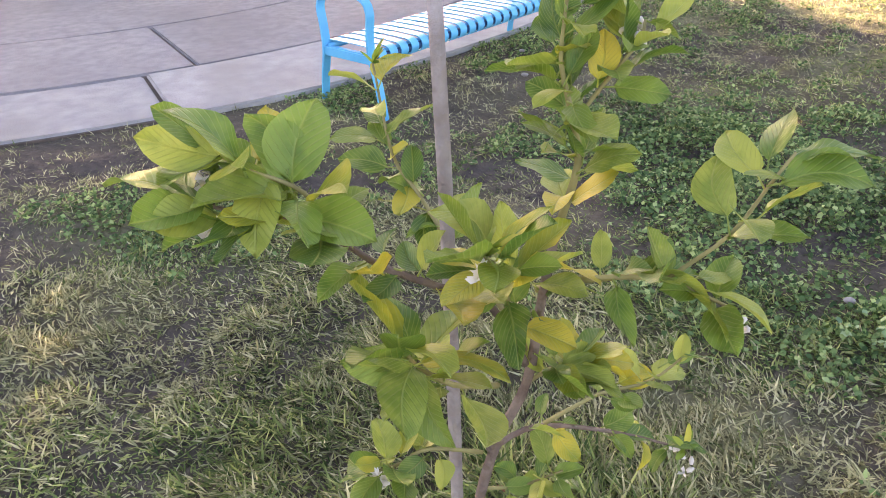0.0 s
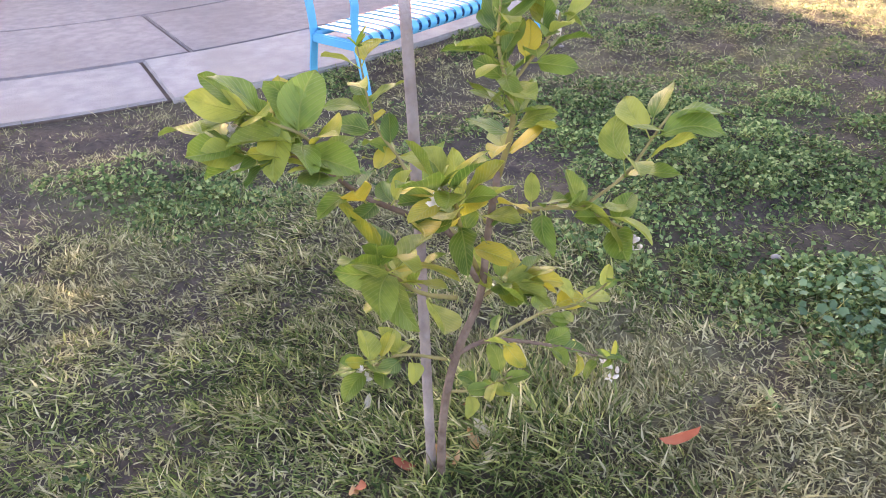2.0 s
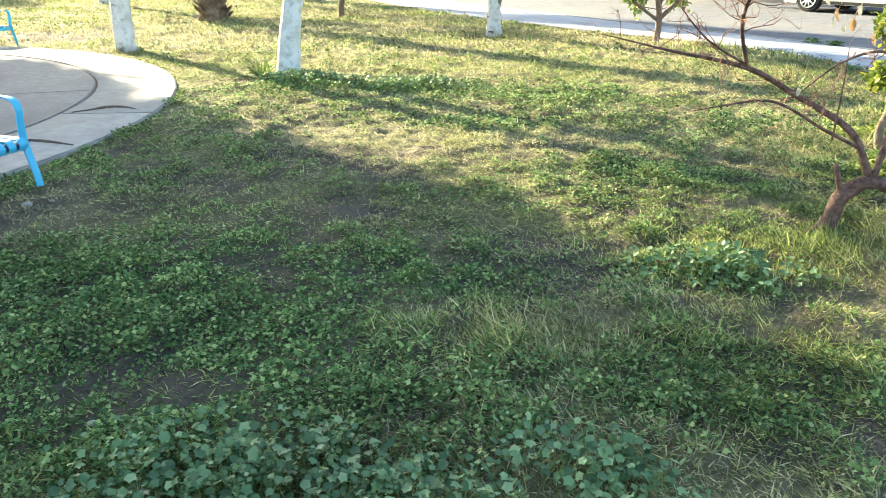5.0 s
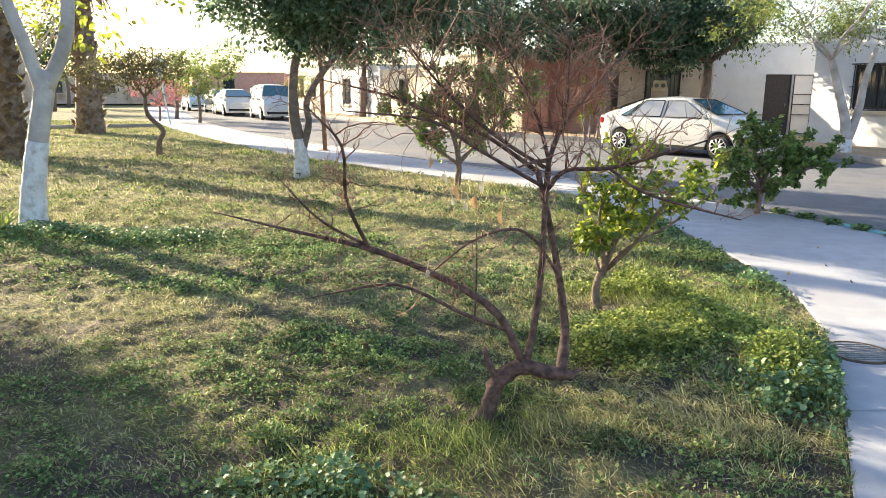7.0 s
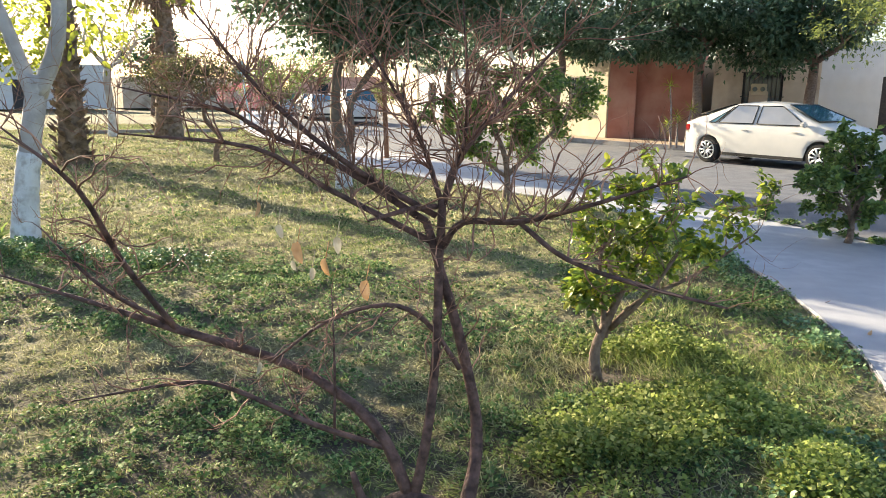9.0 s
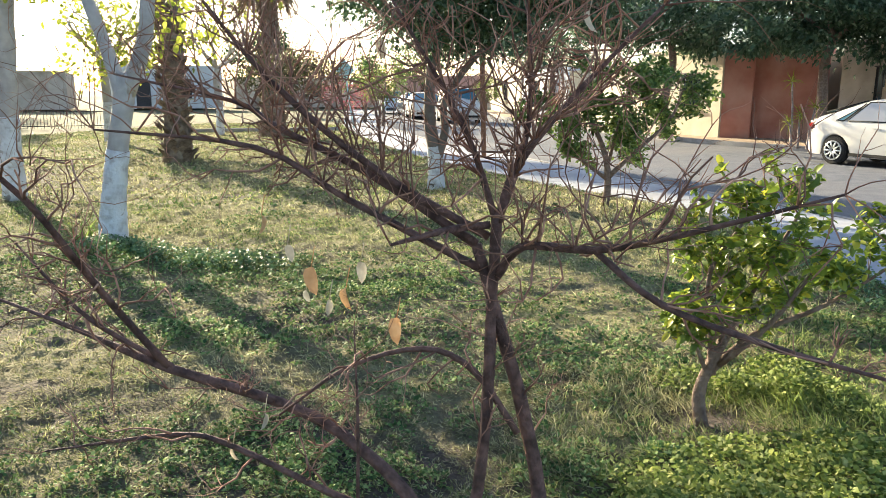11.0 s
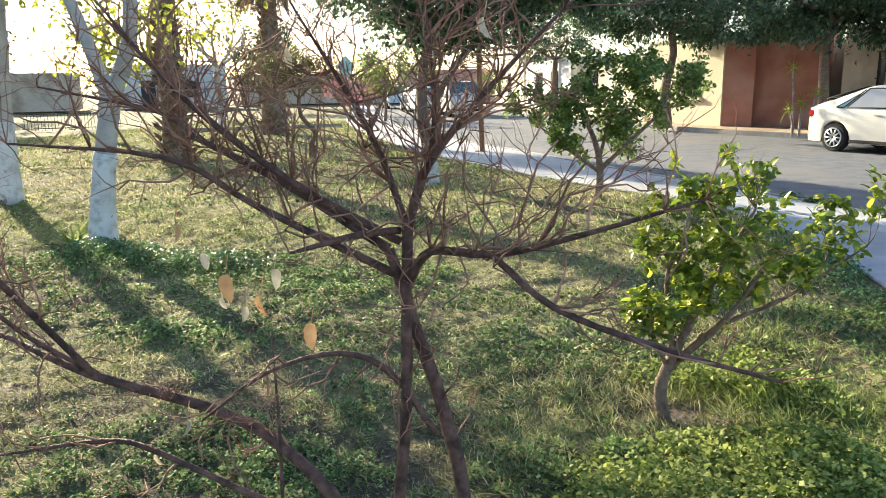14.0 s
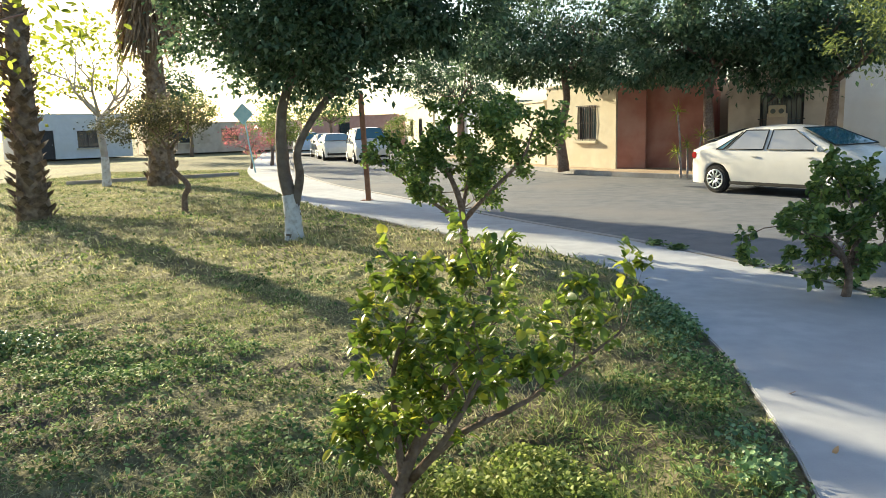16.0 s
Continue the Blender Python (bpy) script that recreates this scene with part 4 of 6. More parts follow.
for x, y, s, m, lab, sd in ((-11.0, 33.0, 0.9, WILLOW_LEAF, "small thin olive street tree beside the kerb", 41), (-13.4, 37, 1.1, CITRUS_LEAF, "small dark tree beyond the park", 42), (-24, 46, 1.9, DARK_LEAF, "distant dark green tree beyond the street", 43), (-42, 40, 2.4, DARK_LEAF, "distant broad dark tree above the roofs", 44),
                            (-31, 30, 2.0, DARK_LEAF, "dark leafy tree far across the park", 45), (-27.5, 55, 1.7, WILLOW_LEAF, "distant olive-green tree by low houses", 46), (-17.5, 58, 1.7, CITRUS_LEAF, "distant green tree at the street's end", 47), (-8.9, 44.5, 0.8, WILLOW_LEAF, "small thin tree on the far pavement", 48)):
    crowned_tree((x, y, -0.02), ([(0, 0, 0), (0.05 * s, 0, 0.7 * s), (0, 0, 1.3 * s)], [0.09 * s, 0.07 * s, 0.06 * s]), [((0, 0, 2.0 * s), (1.1 * s, 1.0 * s, 0.75 * s)), ((0.4 * s, 0, 2.5 * s), (0.7 * s, 0.7 * s, 0.5 * s))],
                 BARK, m, 2400, 0.1 * s, (SMALL * np.array([1.4, 1, 1]), SMALL_F), clumps=45, spread=0.2 * s, seed=sd, label=lab, limb_len=0.6 * s, order=1)
PINK_LEAF = foliage("pink bract", (0.42, 0.10, 0.16), (0.55, 0.22, 0.24), (0.2, 0.22, 0.08), 0.3, 0.4, 0.7)
crowned_tree((-13.2, 34.2, -0.02), ([(0, 0, 0), (0.05, 0, 0.5), (0, 0, 0.8)], [0.06, 0.05, 0.04]), [((0, 0, 1.45), (1.2, 0.9, 0.7))], BARK, PINK_LEAF, 1600, 0.09, (SMALL, SMALL_F), clumps=40, spread=0.16, seed=51, label="pink flowering bush by the street", limb_len=0.5, order=1, category="bush")


# ---- palms ----
def palm(at, height, r0, r1, skirt, seed, label, fronds=16):
    rng = np.random.RandomState(seed)
    t = thing("palm_tree", at, 0, label, "palm tree", "palms")
    g = Geo().tube([(0, 0, 0), (0.02, 0, height * 0.12), (0.05, 0, height * 0.5), (0.0, 0.05, height)], [r0 * 1.25, r0, r1, r1 * 0.95], 12, 0.05, rng)
    part("trunk", g, PALM_BARK, t)
    g = Geo()
    n = int(height * 75)
    z = rng.uniform(0.05, height * 0.9, n)
    a = rng.uniform(0, 2 * np.pi, n)
    r = np.interp(z, [0, height * 0.12, height * 0.5, height], [r0 * 1.22, r0, r1, r1])
    p = np.c_[r * np.cos(a), r * np.sin(a), z]
    way = np.c_[np.cos(a) * 0.5, np.sin(a) * 0.5, np.full(n, 0.7)]
    g.scatter(SMALL * np.array([1.3, 1, 1]), SMALL_F, p, turns(way, rng.uniform(-0.4, 0.4, n)), rng.uniform(0.16, 0.3, n))
    tagged(part("leaf_base_cover", g, PALM_BARK, t, "criss-cross stubs of old leaf bases"), kind="stuff")
    if skirt:
        g = Geo()
        n = int(340 * skirt)
        a, z = rng.uniform(0, 2 * np.pi, n), rng.uniform(height - skirt * 0.72, height, n)
        way = np.c_[np.cos(a) * 0.72, np.sin(a) * 0.72, np.full(n, -1.0)] + rng.normal(size=(n, 3)) * 0.12
        g.scatter(BLADE * np.array([0.07, 1, 1]), BLADE_F, np.c_[r1 * np.cos(a), r1 * np.sin(a), z], turns(way, rng.uniform(-1, 1, n)), rng.uniform(1.0, 1.9, n))
        part("dead_frond_skirt", g, THATCH, t, "hanging skirt of dead brown fronds")
    g = Geo()
    for i in range(fronds):
        a = 2 * math.pi * i / fronds + rng.uniform(-0.2, 0.2)
        e = rng.uniform(0.2, 1.2)
        d = np.array([math.cos(a), math.sin(a), e])
        tip = np.array([0, 0, height]) + d / np.linalg.norm(d) * 1.1
        g.tube([(0, 0, height - 0.1), tuple((np.array([0, 0, height]) + tip) / 2 + (0, 0, 0.1)), tuple(tip)], [0.03, 0.02], 5)
        m = 26
        b = a + np.linspace(-1.3, 1.3, m)
        way = np.c_[np.cos(b), np.sin(b), np.full(m, e * 0.5 - 0.2)]
        g.scatter(BLADE * np.array([0.06, 1, 2]), BLADE_F, np.tile(tip, (m, 1)), turns(way, rng.uniform(-0.3, 0.3, m)), rng.uniform(0.7, 1.0, m))
    part("fronds", g, WILLOW_LEAF, t, "fan-shaped green fronds")
    return t


palm((-9.5, 15.75, -0.03), 8.4, 0.27, 0.17, 1.4, 61, "palm with a rough criss-cross trunk in the grass")
palm((-12.1, 25.0, -0.03), 9.6, 0.40, 0.24, 6.1, 62, "tall palm with a brown skirt of dead fronds")


# ---- citrus: umbrella-shaped young trees ----
def citrus(at, stems, reach, n, size, leaf, seed, label, twig_len=0.35, order=2, split=3, bark=BARK, lift=0.25, template=(WAVY, WAVY_F), per_tip=7):
    """stems: lists of points with radii; leaves grow in tufts at the twig ends."""
    rng = np.random.RandomState(seed)
    t = thing("citrus_tree", at, 0, label, "tree", "citrus trees")
    g, tips = Geo(), []
    for pts, rad in stems:
        g.tube(pts, rad, 7, 0.06, rng)
        q, _ = spline(pts, rad)
        for i in range(len(q) // 2, len(q), 2):
            for _ in range(split):
                limbs(g, rng, q[i], (rng.normal() * reach, rng.normal() * reach, rng.uniform(0.0, 0.7)), twig_len * rng.uniform(0.6, 1.2), rad[-1] * 0.55, order - 1, 2, 0.4, lift, tips, 5)
    part("trunk", g, bark, t)
    g = Geo()
    idx = rng.randint(0, len(tips), n)
    p = np.array([tips[i][0] for i in idx]) + rng.normal(size=(n, 3)) * (0.35 if size < 0.07 else 0.7) * size
    way = np.array([tips[i][1] for i in idx]) * 0.6 + rng.normal(size=(n, 3)) * 0.65
    way[:, 2] += rng.uniform(-0.25, 0.35, n)
    g.scatter(*template, p, turns(way, rng.uniform(-0.9, 0.9, n)), size * rng.uniform(0.55, 1.2, n))
    part("leaves", g, leaf, t, "glossy oval leaves")
    return t


citrus((0.87, 4.78, -0.02), [([(0, 0, 0), (-0.03, 0, 0.2), (0.04, 0, 0.42), (0.18, 0.05, 0.72), (0.34, 0.1, 1.05)], [0.035, 0.03, 0.024, 0.013, 0.007]), ([(0.02, 0, 0.3), (0.0, 0.0, 0.5), (-0.02, 0.05, 0.76), (0.1, 0, 1.02)], [0.02, 0.014, 0.01, 0.006]),
                             ([(0.0, 0, 0.3), (0.2, 0.05, 0.5), (0.48, 0.05, 0.66), (0.8, 0.1, 0.9)], [0.02, 0.015, 0.01, 0.004]), ([(0.05, 0, 0.35), (0.22, -0.15, 0.6), (0.36, -0.2, 0.85)], [0.016, 0.012, 0.006]), ([(0.0, 0.02, 0.35), (0.16, 0.22, 0.6), (0.26, 0.32, 0.9)], [0.016, 0.012, 0.006]),
                             ([(0.0, 0, 0.3), (-0.06, -0.08, 0.45), (-0.08, -0.14, 0.56)], [0.012, 0.008, 0.004])],
       0.42, 3100, 0.046, BUSH_LEAF, 71, "young lemon tree with yellow-green leaves in tall grass", 0.18, lift=0.5)
citrus((-0.05, 12.0, -0.02), [([(0, 0, 0), (0.03, 0, 0.35), (-0.05, 0, 0.8), (-0.35, 0.1, 1.4)], [0.06, 0.05, 0.04, 0.015]), ([(0.02, 0, 0.4), (0.35, 0, 0.75), (0.8, 0.1, 1.2), (0.95, 0.1, 1.6)], [0.04, 0.03, 0.02, 0.01]), ([(0, 0, 0.5), (0.1, 0.1, 1.0), (0.2, 0.1, 1.5)], [0.03, 0.02, 0.01]), ([(0, 0, 0.4), (-0.5, 0, 0.75), (-0.95, 0.1, 1.1)], [0.03, 0.02, 0.01])],
       0.8, 8200, 0.07, CITRUS_LEAF, 72, "bushy green orange tree beside the walkway", 0.46, template=(CLOVER * np.array([0.75, 1, 1.5]), CLOVER_F))
citrus((3.84, 9.32, -0.01), [([(0, 0, 0), (0.02, 0, 0.2), (-0.05, 0, 0.4), (-0.5, 0.05, 0.66)], [0.045, 0.036, 0.028, 0.012]), ([(0.0, 0, 0.28), (0.3, 0.05, 0.5), (0.75, 0.05, 0.66)], [0.03, 0.02, 0.01]), ([(0, 0, 0.3), (0.1, 0.1, 0.6), (0.0, 0.1, 0.98)], [0.025, 0.018, 0.008]),
                             ([(0, 0, 0.3), (0.25, 0.3, 0.6), (0.4, 0.45, 0.8)], [0.025, 0.018, 0.008]), ([(0, 0, 0.3), (-0.15, -0.3, 0.5), (-0.3, -0.45, 0.64)], [0.025, 0.018, 0.008])],
       0.8, 7600, 0.066, CITRUS_LEAF, 73, "small umbrella-shaped orange tree in a cut-out of the walkway", 0.36, lift=0.06, template=(CLOVER * np.array([0.75, 1, 1.5]), CLOVER_F))

# ---- the bare shrub with its low cut stump ----
def bare_shrub():
    rng = np.random.RandomState(81)
    o = np.array([0.0, 2.95, 0.0])
    t = thing("bare_shrub", o, 0, "leafless purple-brown shrub growing from a low cut stump", "shrub")

    def at(*pts):
        return [tuple(np.array(p) - o) for p in pts]

    stump = Geo().tube(at((-0.05, 2.95, -0.06), (-0.02, 2.95, 0.1), (0.03, 2.95, 0.22), (0.14, 2.94, 0.275), (0.25, 2.94, 0.25), (0.37, 2.94, 0.235)), [0.055, 0.042, 0.043, 0.035, 0.034, 0.024], 12, 0.2, rng)
    stump.tube(at((0.01, 2.95, 0.2), (-0.03, 2.93, 0.28), (-0.06, 2.93, 0.37)), [0.024, 0.016, 0.01], 7, 0.1, rng)
    stump.tube(at((0.35, 2.94, 0.235), (0.4, 2.93, 0.27)), [0.02, 0.012], 6)
    stump.tube(at((-0.04, 2.95, 0.03), (-0.14, 2.9, -0.02), (-0.22, 2.87, -0.05)), [0.04, 0.03, 0.015], 7, 0.1, rng)
    part("stump", stump, RED_BARK, t, "dark knotted stump bent close to the ground")
    main = [
        (at((0.31, 2.94, 0.24), (0.335, 3.03, 0.4), (0.325, 3.08, 0.55), (0.28, 3.06, 0.78), (0.225, 3.02, 1.0), (0.17, 3.0, 1.2)), [0.031, 0.024, 0.021, 0.019, 0.017, 0.0135], 5),
        (at((0.14, 2.95, 0.28), (0.18, 2.97, 0.5), (0.205, 2.99, 0.78), (0.21, 3.0, 1.05), (0.22, 3.0, 1.28)), [0.02, 0.018, 0.016, 0.015, 0.014], 3),
        (at((0.13, 2.95, 0.28), (0.0, 2.97, 0.53), (-0.28, 3.0, 0.7), (-0.59, 2.83, 0.865), (-0.93, 2.88, 0.93), (-1.3, 2.9, 1.01)), [0.026, 0.022, 0.018, 0.015, 0.009, 0.003], 14),
        (at((-0.59, 2.83, 0.865), (-0.67, 2.7, 1.1), (-0.66, 2.5, 1.34), (-0.78, 2.4, 1.5)), [0.012, 0.01, 0.008, 0.003], 9),
        (at((-0.58, 2.83, 0.87), (-0.8, 2.79, 1.0), (-0.97, 2.77, 1.18)), [0.009, 0.007, 0.003], 8),
        (at((0.05, 2.96, 0.45), (-0.17, 2.87, 0.56), (-0.4, 2.8, 0.69), (-0.55, 2.78, 0.71), (-0.86, 2.68, 0.67)), [0.012, 0.011, 0.009, 0.008, 0.003], 6),
        (at((0.28, 3.01, 0.72), (0.17, 2.99, 0.88), (0.05, 2.95, 0.94), (-0.13, 2.9, 0.89), (-0.3, 2.86, 0.76)), [0.011, 0.01, 0.009, 0.007, 0.004], 6),
        (at((-0.11, 2.9, 0.5), (-0.105, 2.9, 0.75), (-0.11, 2.9, 1.0)), [0.006, 0.005, 0.002], 3),
        (at((0.2, 3.0, 1.22), (-0.04, 2.92, 1.37), (-0.28, 2.85, 1.58), (-0.47, 2.8, 1.82)), [0.013, 0.011, 0.008, 0.003], 16),
        (at((0.17, 3.0, 1.2), (-0.09, 2.95, 1.37), (-0.35, 3.0, 1.47), (-0.51, 3.08, 1.53), (-0.82, 3.0, 1.6)), [0.015, 0.012, 0.01, 0.008, 0.003], 16),
        (at((0.18, 3.0, 1.14), (-0.12, 2.9, 1.31), (-0.32, 2.84, 1.43), (-0.68, 2.74, 1.47)), [0.012, 0.01, 0.008, 0.003], 14),
        (at((0.22, 3.0, 1.25), (0.14, 2.98, 1.48), (-0.03, 2.94, 1.78)), [0.012, 0.009, 0.003], 16),
        (at((0.22, 3.0, 1.25), (0.29, 3.0, 1.5), (0.28, 2.95, 1.85)), [0.011, 0.008, 0.003], 16),
        (at((0.22, 3.0, 1.25), (0.27, 3.0, 1.4), (0.43, 3.04, 1.6), (0.62, 3.1, 1.8)), [0.014, 0.012, 0.008, 0.003], 14),
        (at((0.22, 3.0, 1.12), (0.29, 2.95, 1.21), (0.46, 2.84, 1.235), (0.62, 2.7, 1.3), (0.87, 2.6, 1.4)), [0.013, 0.013, 0.011, 0.008, 0.003], 14),
        (at((0.46, 2.84, 1.235), (0.6, 2.8, 1.14), (0.8, 2.78, 1.08), (1.04, 2.8, 1.02)), [0.009, 0.009, 0.008, 0.004], 7),
        (at((0.2, 2.99, 1.25), (0.14, 2.85, 1.26), (0.05, 2.72, 1.245)), [0.012, 0.011, 0.004], 5),
    ]
    twigs = Geo()
    for pts, rad, n in main:
        rad = [r * (0.95 if pts[0][2] < 0.3 and n < 6 else 0.84) for r in rad]
        part("limb", Geo().tube(pts, rad, 8 if rad[0] > 0.015 else 6, 0.08, rng), RED_BARK, t)
        q, r = spline(pts, rad)
        for _ in range(int(n * (2.6 if pts[-1][2] > 1.25 else 1.7))):
            i = rng.randint(len(q) // 4, len(q))
            way = (q[min(i + 1, len(q) - 1)] - q[i - 1]) * 3
            way = way / (np.linalg.norm(way) + 1e-6) * 0.6 + rng.normal(size=3) * 0.6 + (0, 0, 0.25 + 0.35 * (q[i][2] > 1.1))
            limbs(twigs, rng, q[i], way, rng.uniform(0.05, 0.2) * (1 + 0.5 * (q[i][2] > 1.2)), min(0.0034, r[i] * 0.6), 1 + (rng.rand() < 0.5), 3, 0.6, 0.22, sides=4)
    tagged(part("twig_tangle", twigs, TWIG, t, "tangle of thin dry reddish twigs"), kind="stuff")
    for x, y, z, s, m in ((0.0, 2.9, 1.0, 0.075, DRY_LEAF), (-0.12, 2.88, 1.07, 0.075, DRY_LEAF), (-0.2, 2.86, 1.12, 0.08, DRY_LEAF), (-0.09, 2.9, 1.13, 0.06, PALE_LEAF), (-0.26, 2.86, 1.17, 0.05, PALE_LEAF), (-0.16, 2.87, 1.04, 0.045, PALE_LEAF),
                          (-0.32, 2.85, 1.24, 0.055, DRY_LEAF), (-0.33, 2.84, 0.74, 0.05, PALE_LEAF), (-0.4, 2.8, 0.66, 0.05, PALE_LEAF), (-0.22, 2.87, 1.06, 0.04, PALE_LEAF), (0.42, 2.95, 1.7, 0.06, PALE_LEAF), (-0.05, 2.95, 1.65, 0.06, PALE_LEAF)):
        g = Geo().scatter(WAVY * np.array([0.9, 1, 1.6]), WAVY_F, np.array([(x, y, z + 0.03)]) - o, turns(np.array([(rng.normal() * 0.15, rng.normal() * 0.15, -1.0)]), rng.uniform(-1, 1, 1)), np.array([s * 0.78]))
        g.tube([tuple(np.array((x, y, z + 0.03)) - o), tuple(np.array((x + 0.01, y, z + 0.08)) - o)], [0.0015, 0.0015], 4)
        part("dry_leaf", g, m, t, "curled dead leaf hanging from a twig")
    return t


bare_shrub()


# ---- the young lemon tree with its stake ----
def blossom(g, p, rng, n=6, s=0.012):
    for _ in range(n):
        c = np.array(p) + rng.normal(size=3) * 0.012
        if rng.rand() < 0.6:
            u = aimless(1, rng)[0]
            g.tube([tuple(c - u * s * 0.6), tuple(c), tuple(c + u * s * 0.6)], [0.002, s * 0.42, 0.003], 6)
        else:
            w = aimless(5, rng, 0.6)
            g.scatter(SMALL, SMALL_F, np.tile(c, (5, 1)), turns(w, rng.uniform(-1, 1, 5)), np.full(5, s * 1.2))


def lemon_leaf(rng, foot, base, way, size):
    """One citrus leaf with stalk: cupped, waved at the edge, drooping or twisted; its flat coordinates carry the veins."""
    rows, cols = 9, 7
    width, cup, droop = rng.uniform(0.52, 0.68), rng.uniform(-0.05, 0.5), rng.uniform(-0.12, 0.5)
    wave, beat, shift, twist, bend = rng.uniform(0.01, 0.045), rng.uniform(7, 13), rng.uniform(0, 6), rng.normal() * 0.45, rng.normal() * 0.08
    y = np.linspace(0, 1, rows)[:, None] * np.ones(cols)
    u = np.ones(rows)[:, None] * np.linspace(-1, 1, cols)
    half = 0.5 * width * np.maximum(0.012, np.sin(np.pi * y ** 0.9) ** 0.58)
    x0, z0 = u * half, cup * np.abs(u) ** 1.4 * half + wave * np.sin(beat * y + shift + 1.3 * np.sign(u)) * np.abs(u) ** 2 - 0.012 * (1 - np.abs(u)) ** 2
    a = twist * y
    x, z = x0 * np.cos(a) - z0 * np.sin(a) + bend * np.sin(np.pi * y), x0 * np.sin(a) + z0 * np.cos(a) - droop * y * y
    v = np.stack([x, y - 0.25 * abs(droop) * y * y, z], 2).reshape(-1, 3) * size
    v = v @ turns(np.array([way]), rng.uniform(-0.75, 0.75, 1))[0].T + base
    f = [t for r in range(rows - 1) for c in range(cols - 1) for t in ((r * cols + c, r * cols + c + 1, r * cols + cols + c + 1), (r * cols + c, r * cols + cols + c + 1, r * cols + cols + c))]
    g = Geo().add(v, f)
    g.tube([tuple(foot), tuple(base)], [0.0016, 0.0013], 4)
    me = g.mesh("leaf")
    flat = np.zeros((g.n, 2))
    flat[: rows * cols] = np.stack([u * np.sin(np.pi * y ** 0.9) ** 0.58, y], 2).reshape(-1, 2)
    vi = np.empty(len(me.loops), np.int32)
    me.loops.foreach_get("vertex_index", vi)
    me.uv_layers.new(name="flat").data.foreach_set("uv", flat[vi].astype(np.float32).ravel())
    return me


def staked_lemon():
    rng = np.random.RandomState(91)
    o = np.array([-3.44, -0.74, 0.0])
    t = thing("lemon_tree", o, 0, "young lemon tree with yellowing leaves and white blossoms", "tree")
    runs = {
        "trunk": ([(-3.45, -0.74, -0.03), (-3.42, -0.77, 0.25), (-3.39, -0.76, 0.42), (-3.34, -0.76, 0.57), (-3.32, -0.77, 0.72), (-3.31, -0.75, 0.84)], 0.0105, 0.006, 4, 0.07),
        "left": ([(-3.33, -0.79, 0.63), (-3.36, -0.85, 0.76), (-3.4, -0.91, 0.81), (-3.44, -0.97, 0.86), (-3.47, -1.02, 0.92), (-3.50, -1.06, 0.955), (-3.54, -1.09, 0.965), (-3.60, -1.10, 0.97)], 0.006, 0.002, 17, 0.085),
        "leftup": ([(-3.47, -1.02, 0.92), (-3.49, -1.03, 0.97), (-3.53, -1.06, 1.0), (-3.60, -1.07, 1.02)], 0.003, 0.002, 12, 0.085),
        "right": ([(-3.33, -0.76, 0.74), (-3.24, -0.77, 0.79), (-3.16, -0.75, 0.8), (-3.08, -0.73, 0.77)], 0.006, 0.002, 10, 0.08),
        "right2": ([(-3.16, -0.75, 0.8), (-3.1, -0.71, 0.86), (-3.07, -0.68, 0.92), (-3.05, -0.66, 0.96)], 0.003, 0.002, 6, 0.085),
        "top": ([(-3.31, -0.75, 0.83), (-3.29, -0.74, 0.93), (-3.3, -0.75, 1.0), (-3.32, -0.74, 1.06), (-3.32, -0.73, 1.13)], 0.006, 0.002, 19, 0.075),
        "top2": ([(-3.3, -0.75, 0.98), (-3.27, -0.73, 1.03), (-3.24, -0.7, 1.08), (-3.24, -0.68, 1.10)], 0.003, 0.002, 8, 0.075),
        "low_front": ([(-3.36, -0.82, 0.6), (-3.38, -0.91, 0.66), (-3.4, -0.97, 0.73), (-3.4, -0.99, 0.77)], 0.005, 0.002, 12, 0.1),
        "low": ([(-3.4, -0.77, 0.41), (-3.35, -0.68, 0.41), (-3.24, -0.59, 0.37), (-3.13, -0.53, 0.33)], 0.006, 0.002, 8, 0.065),
        "low2": ([(-3.34, -0.68, 0.42), (-3.27, -0.61, 0.46), (-3.2, -0.56, 0.48), (-3.15, -0.51, 0.53)], 0.004, 0.002, 7, 0.07),
        "back": ([(-3.37, -0.76, 0.68), (-3.51, -0.68, 0.72), (-3.6, -0.63, 0.77), (-3.67, -0.6, 0.82), (-3.74, -0.54, 0.95)], 0.005, 0.002, 13, 0.085),
        "centre": ([(-3.34, -0.77, 0.64), (-3.34, -0.83, 0.75), (-3.32, -0.89, 0.84), (-3.32, -0.94, 0.89)], 0.005, 0.002, 14, 0.085),
        "middle": ([(-3.34, -0.76, 0.57), (-3.3, -0.74, 0.6), (-3.26, -0.72, 0.6)], 0.004, 0.002, 14, 0.08),
        "foot": ([(-3.41, -0.77, 0.4), (-3.47, -0.84, 0.44), (-3.49, -0.9, 0.45), (-3.51, -0.94, 0.46)], 0.004, 0.002, 8, 0.07),
        "foot_right": ([(-3.42, -0.76, 0.3), (-3.36, -0.72, 0.3), (-3.3, -0.68, 0.33)], 0.004, 0.002, 7, 0.065),
    }
    heart = np.array([-3.36, -0.78, 0.6])
    petals = Geo()
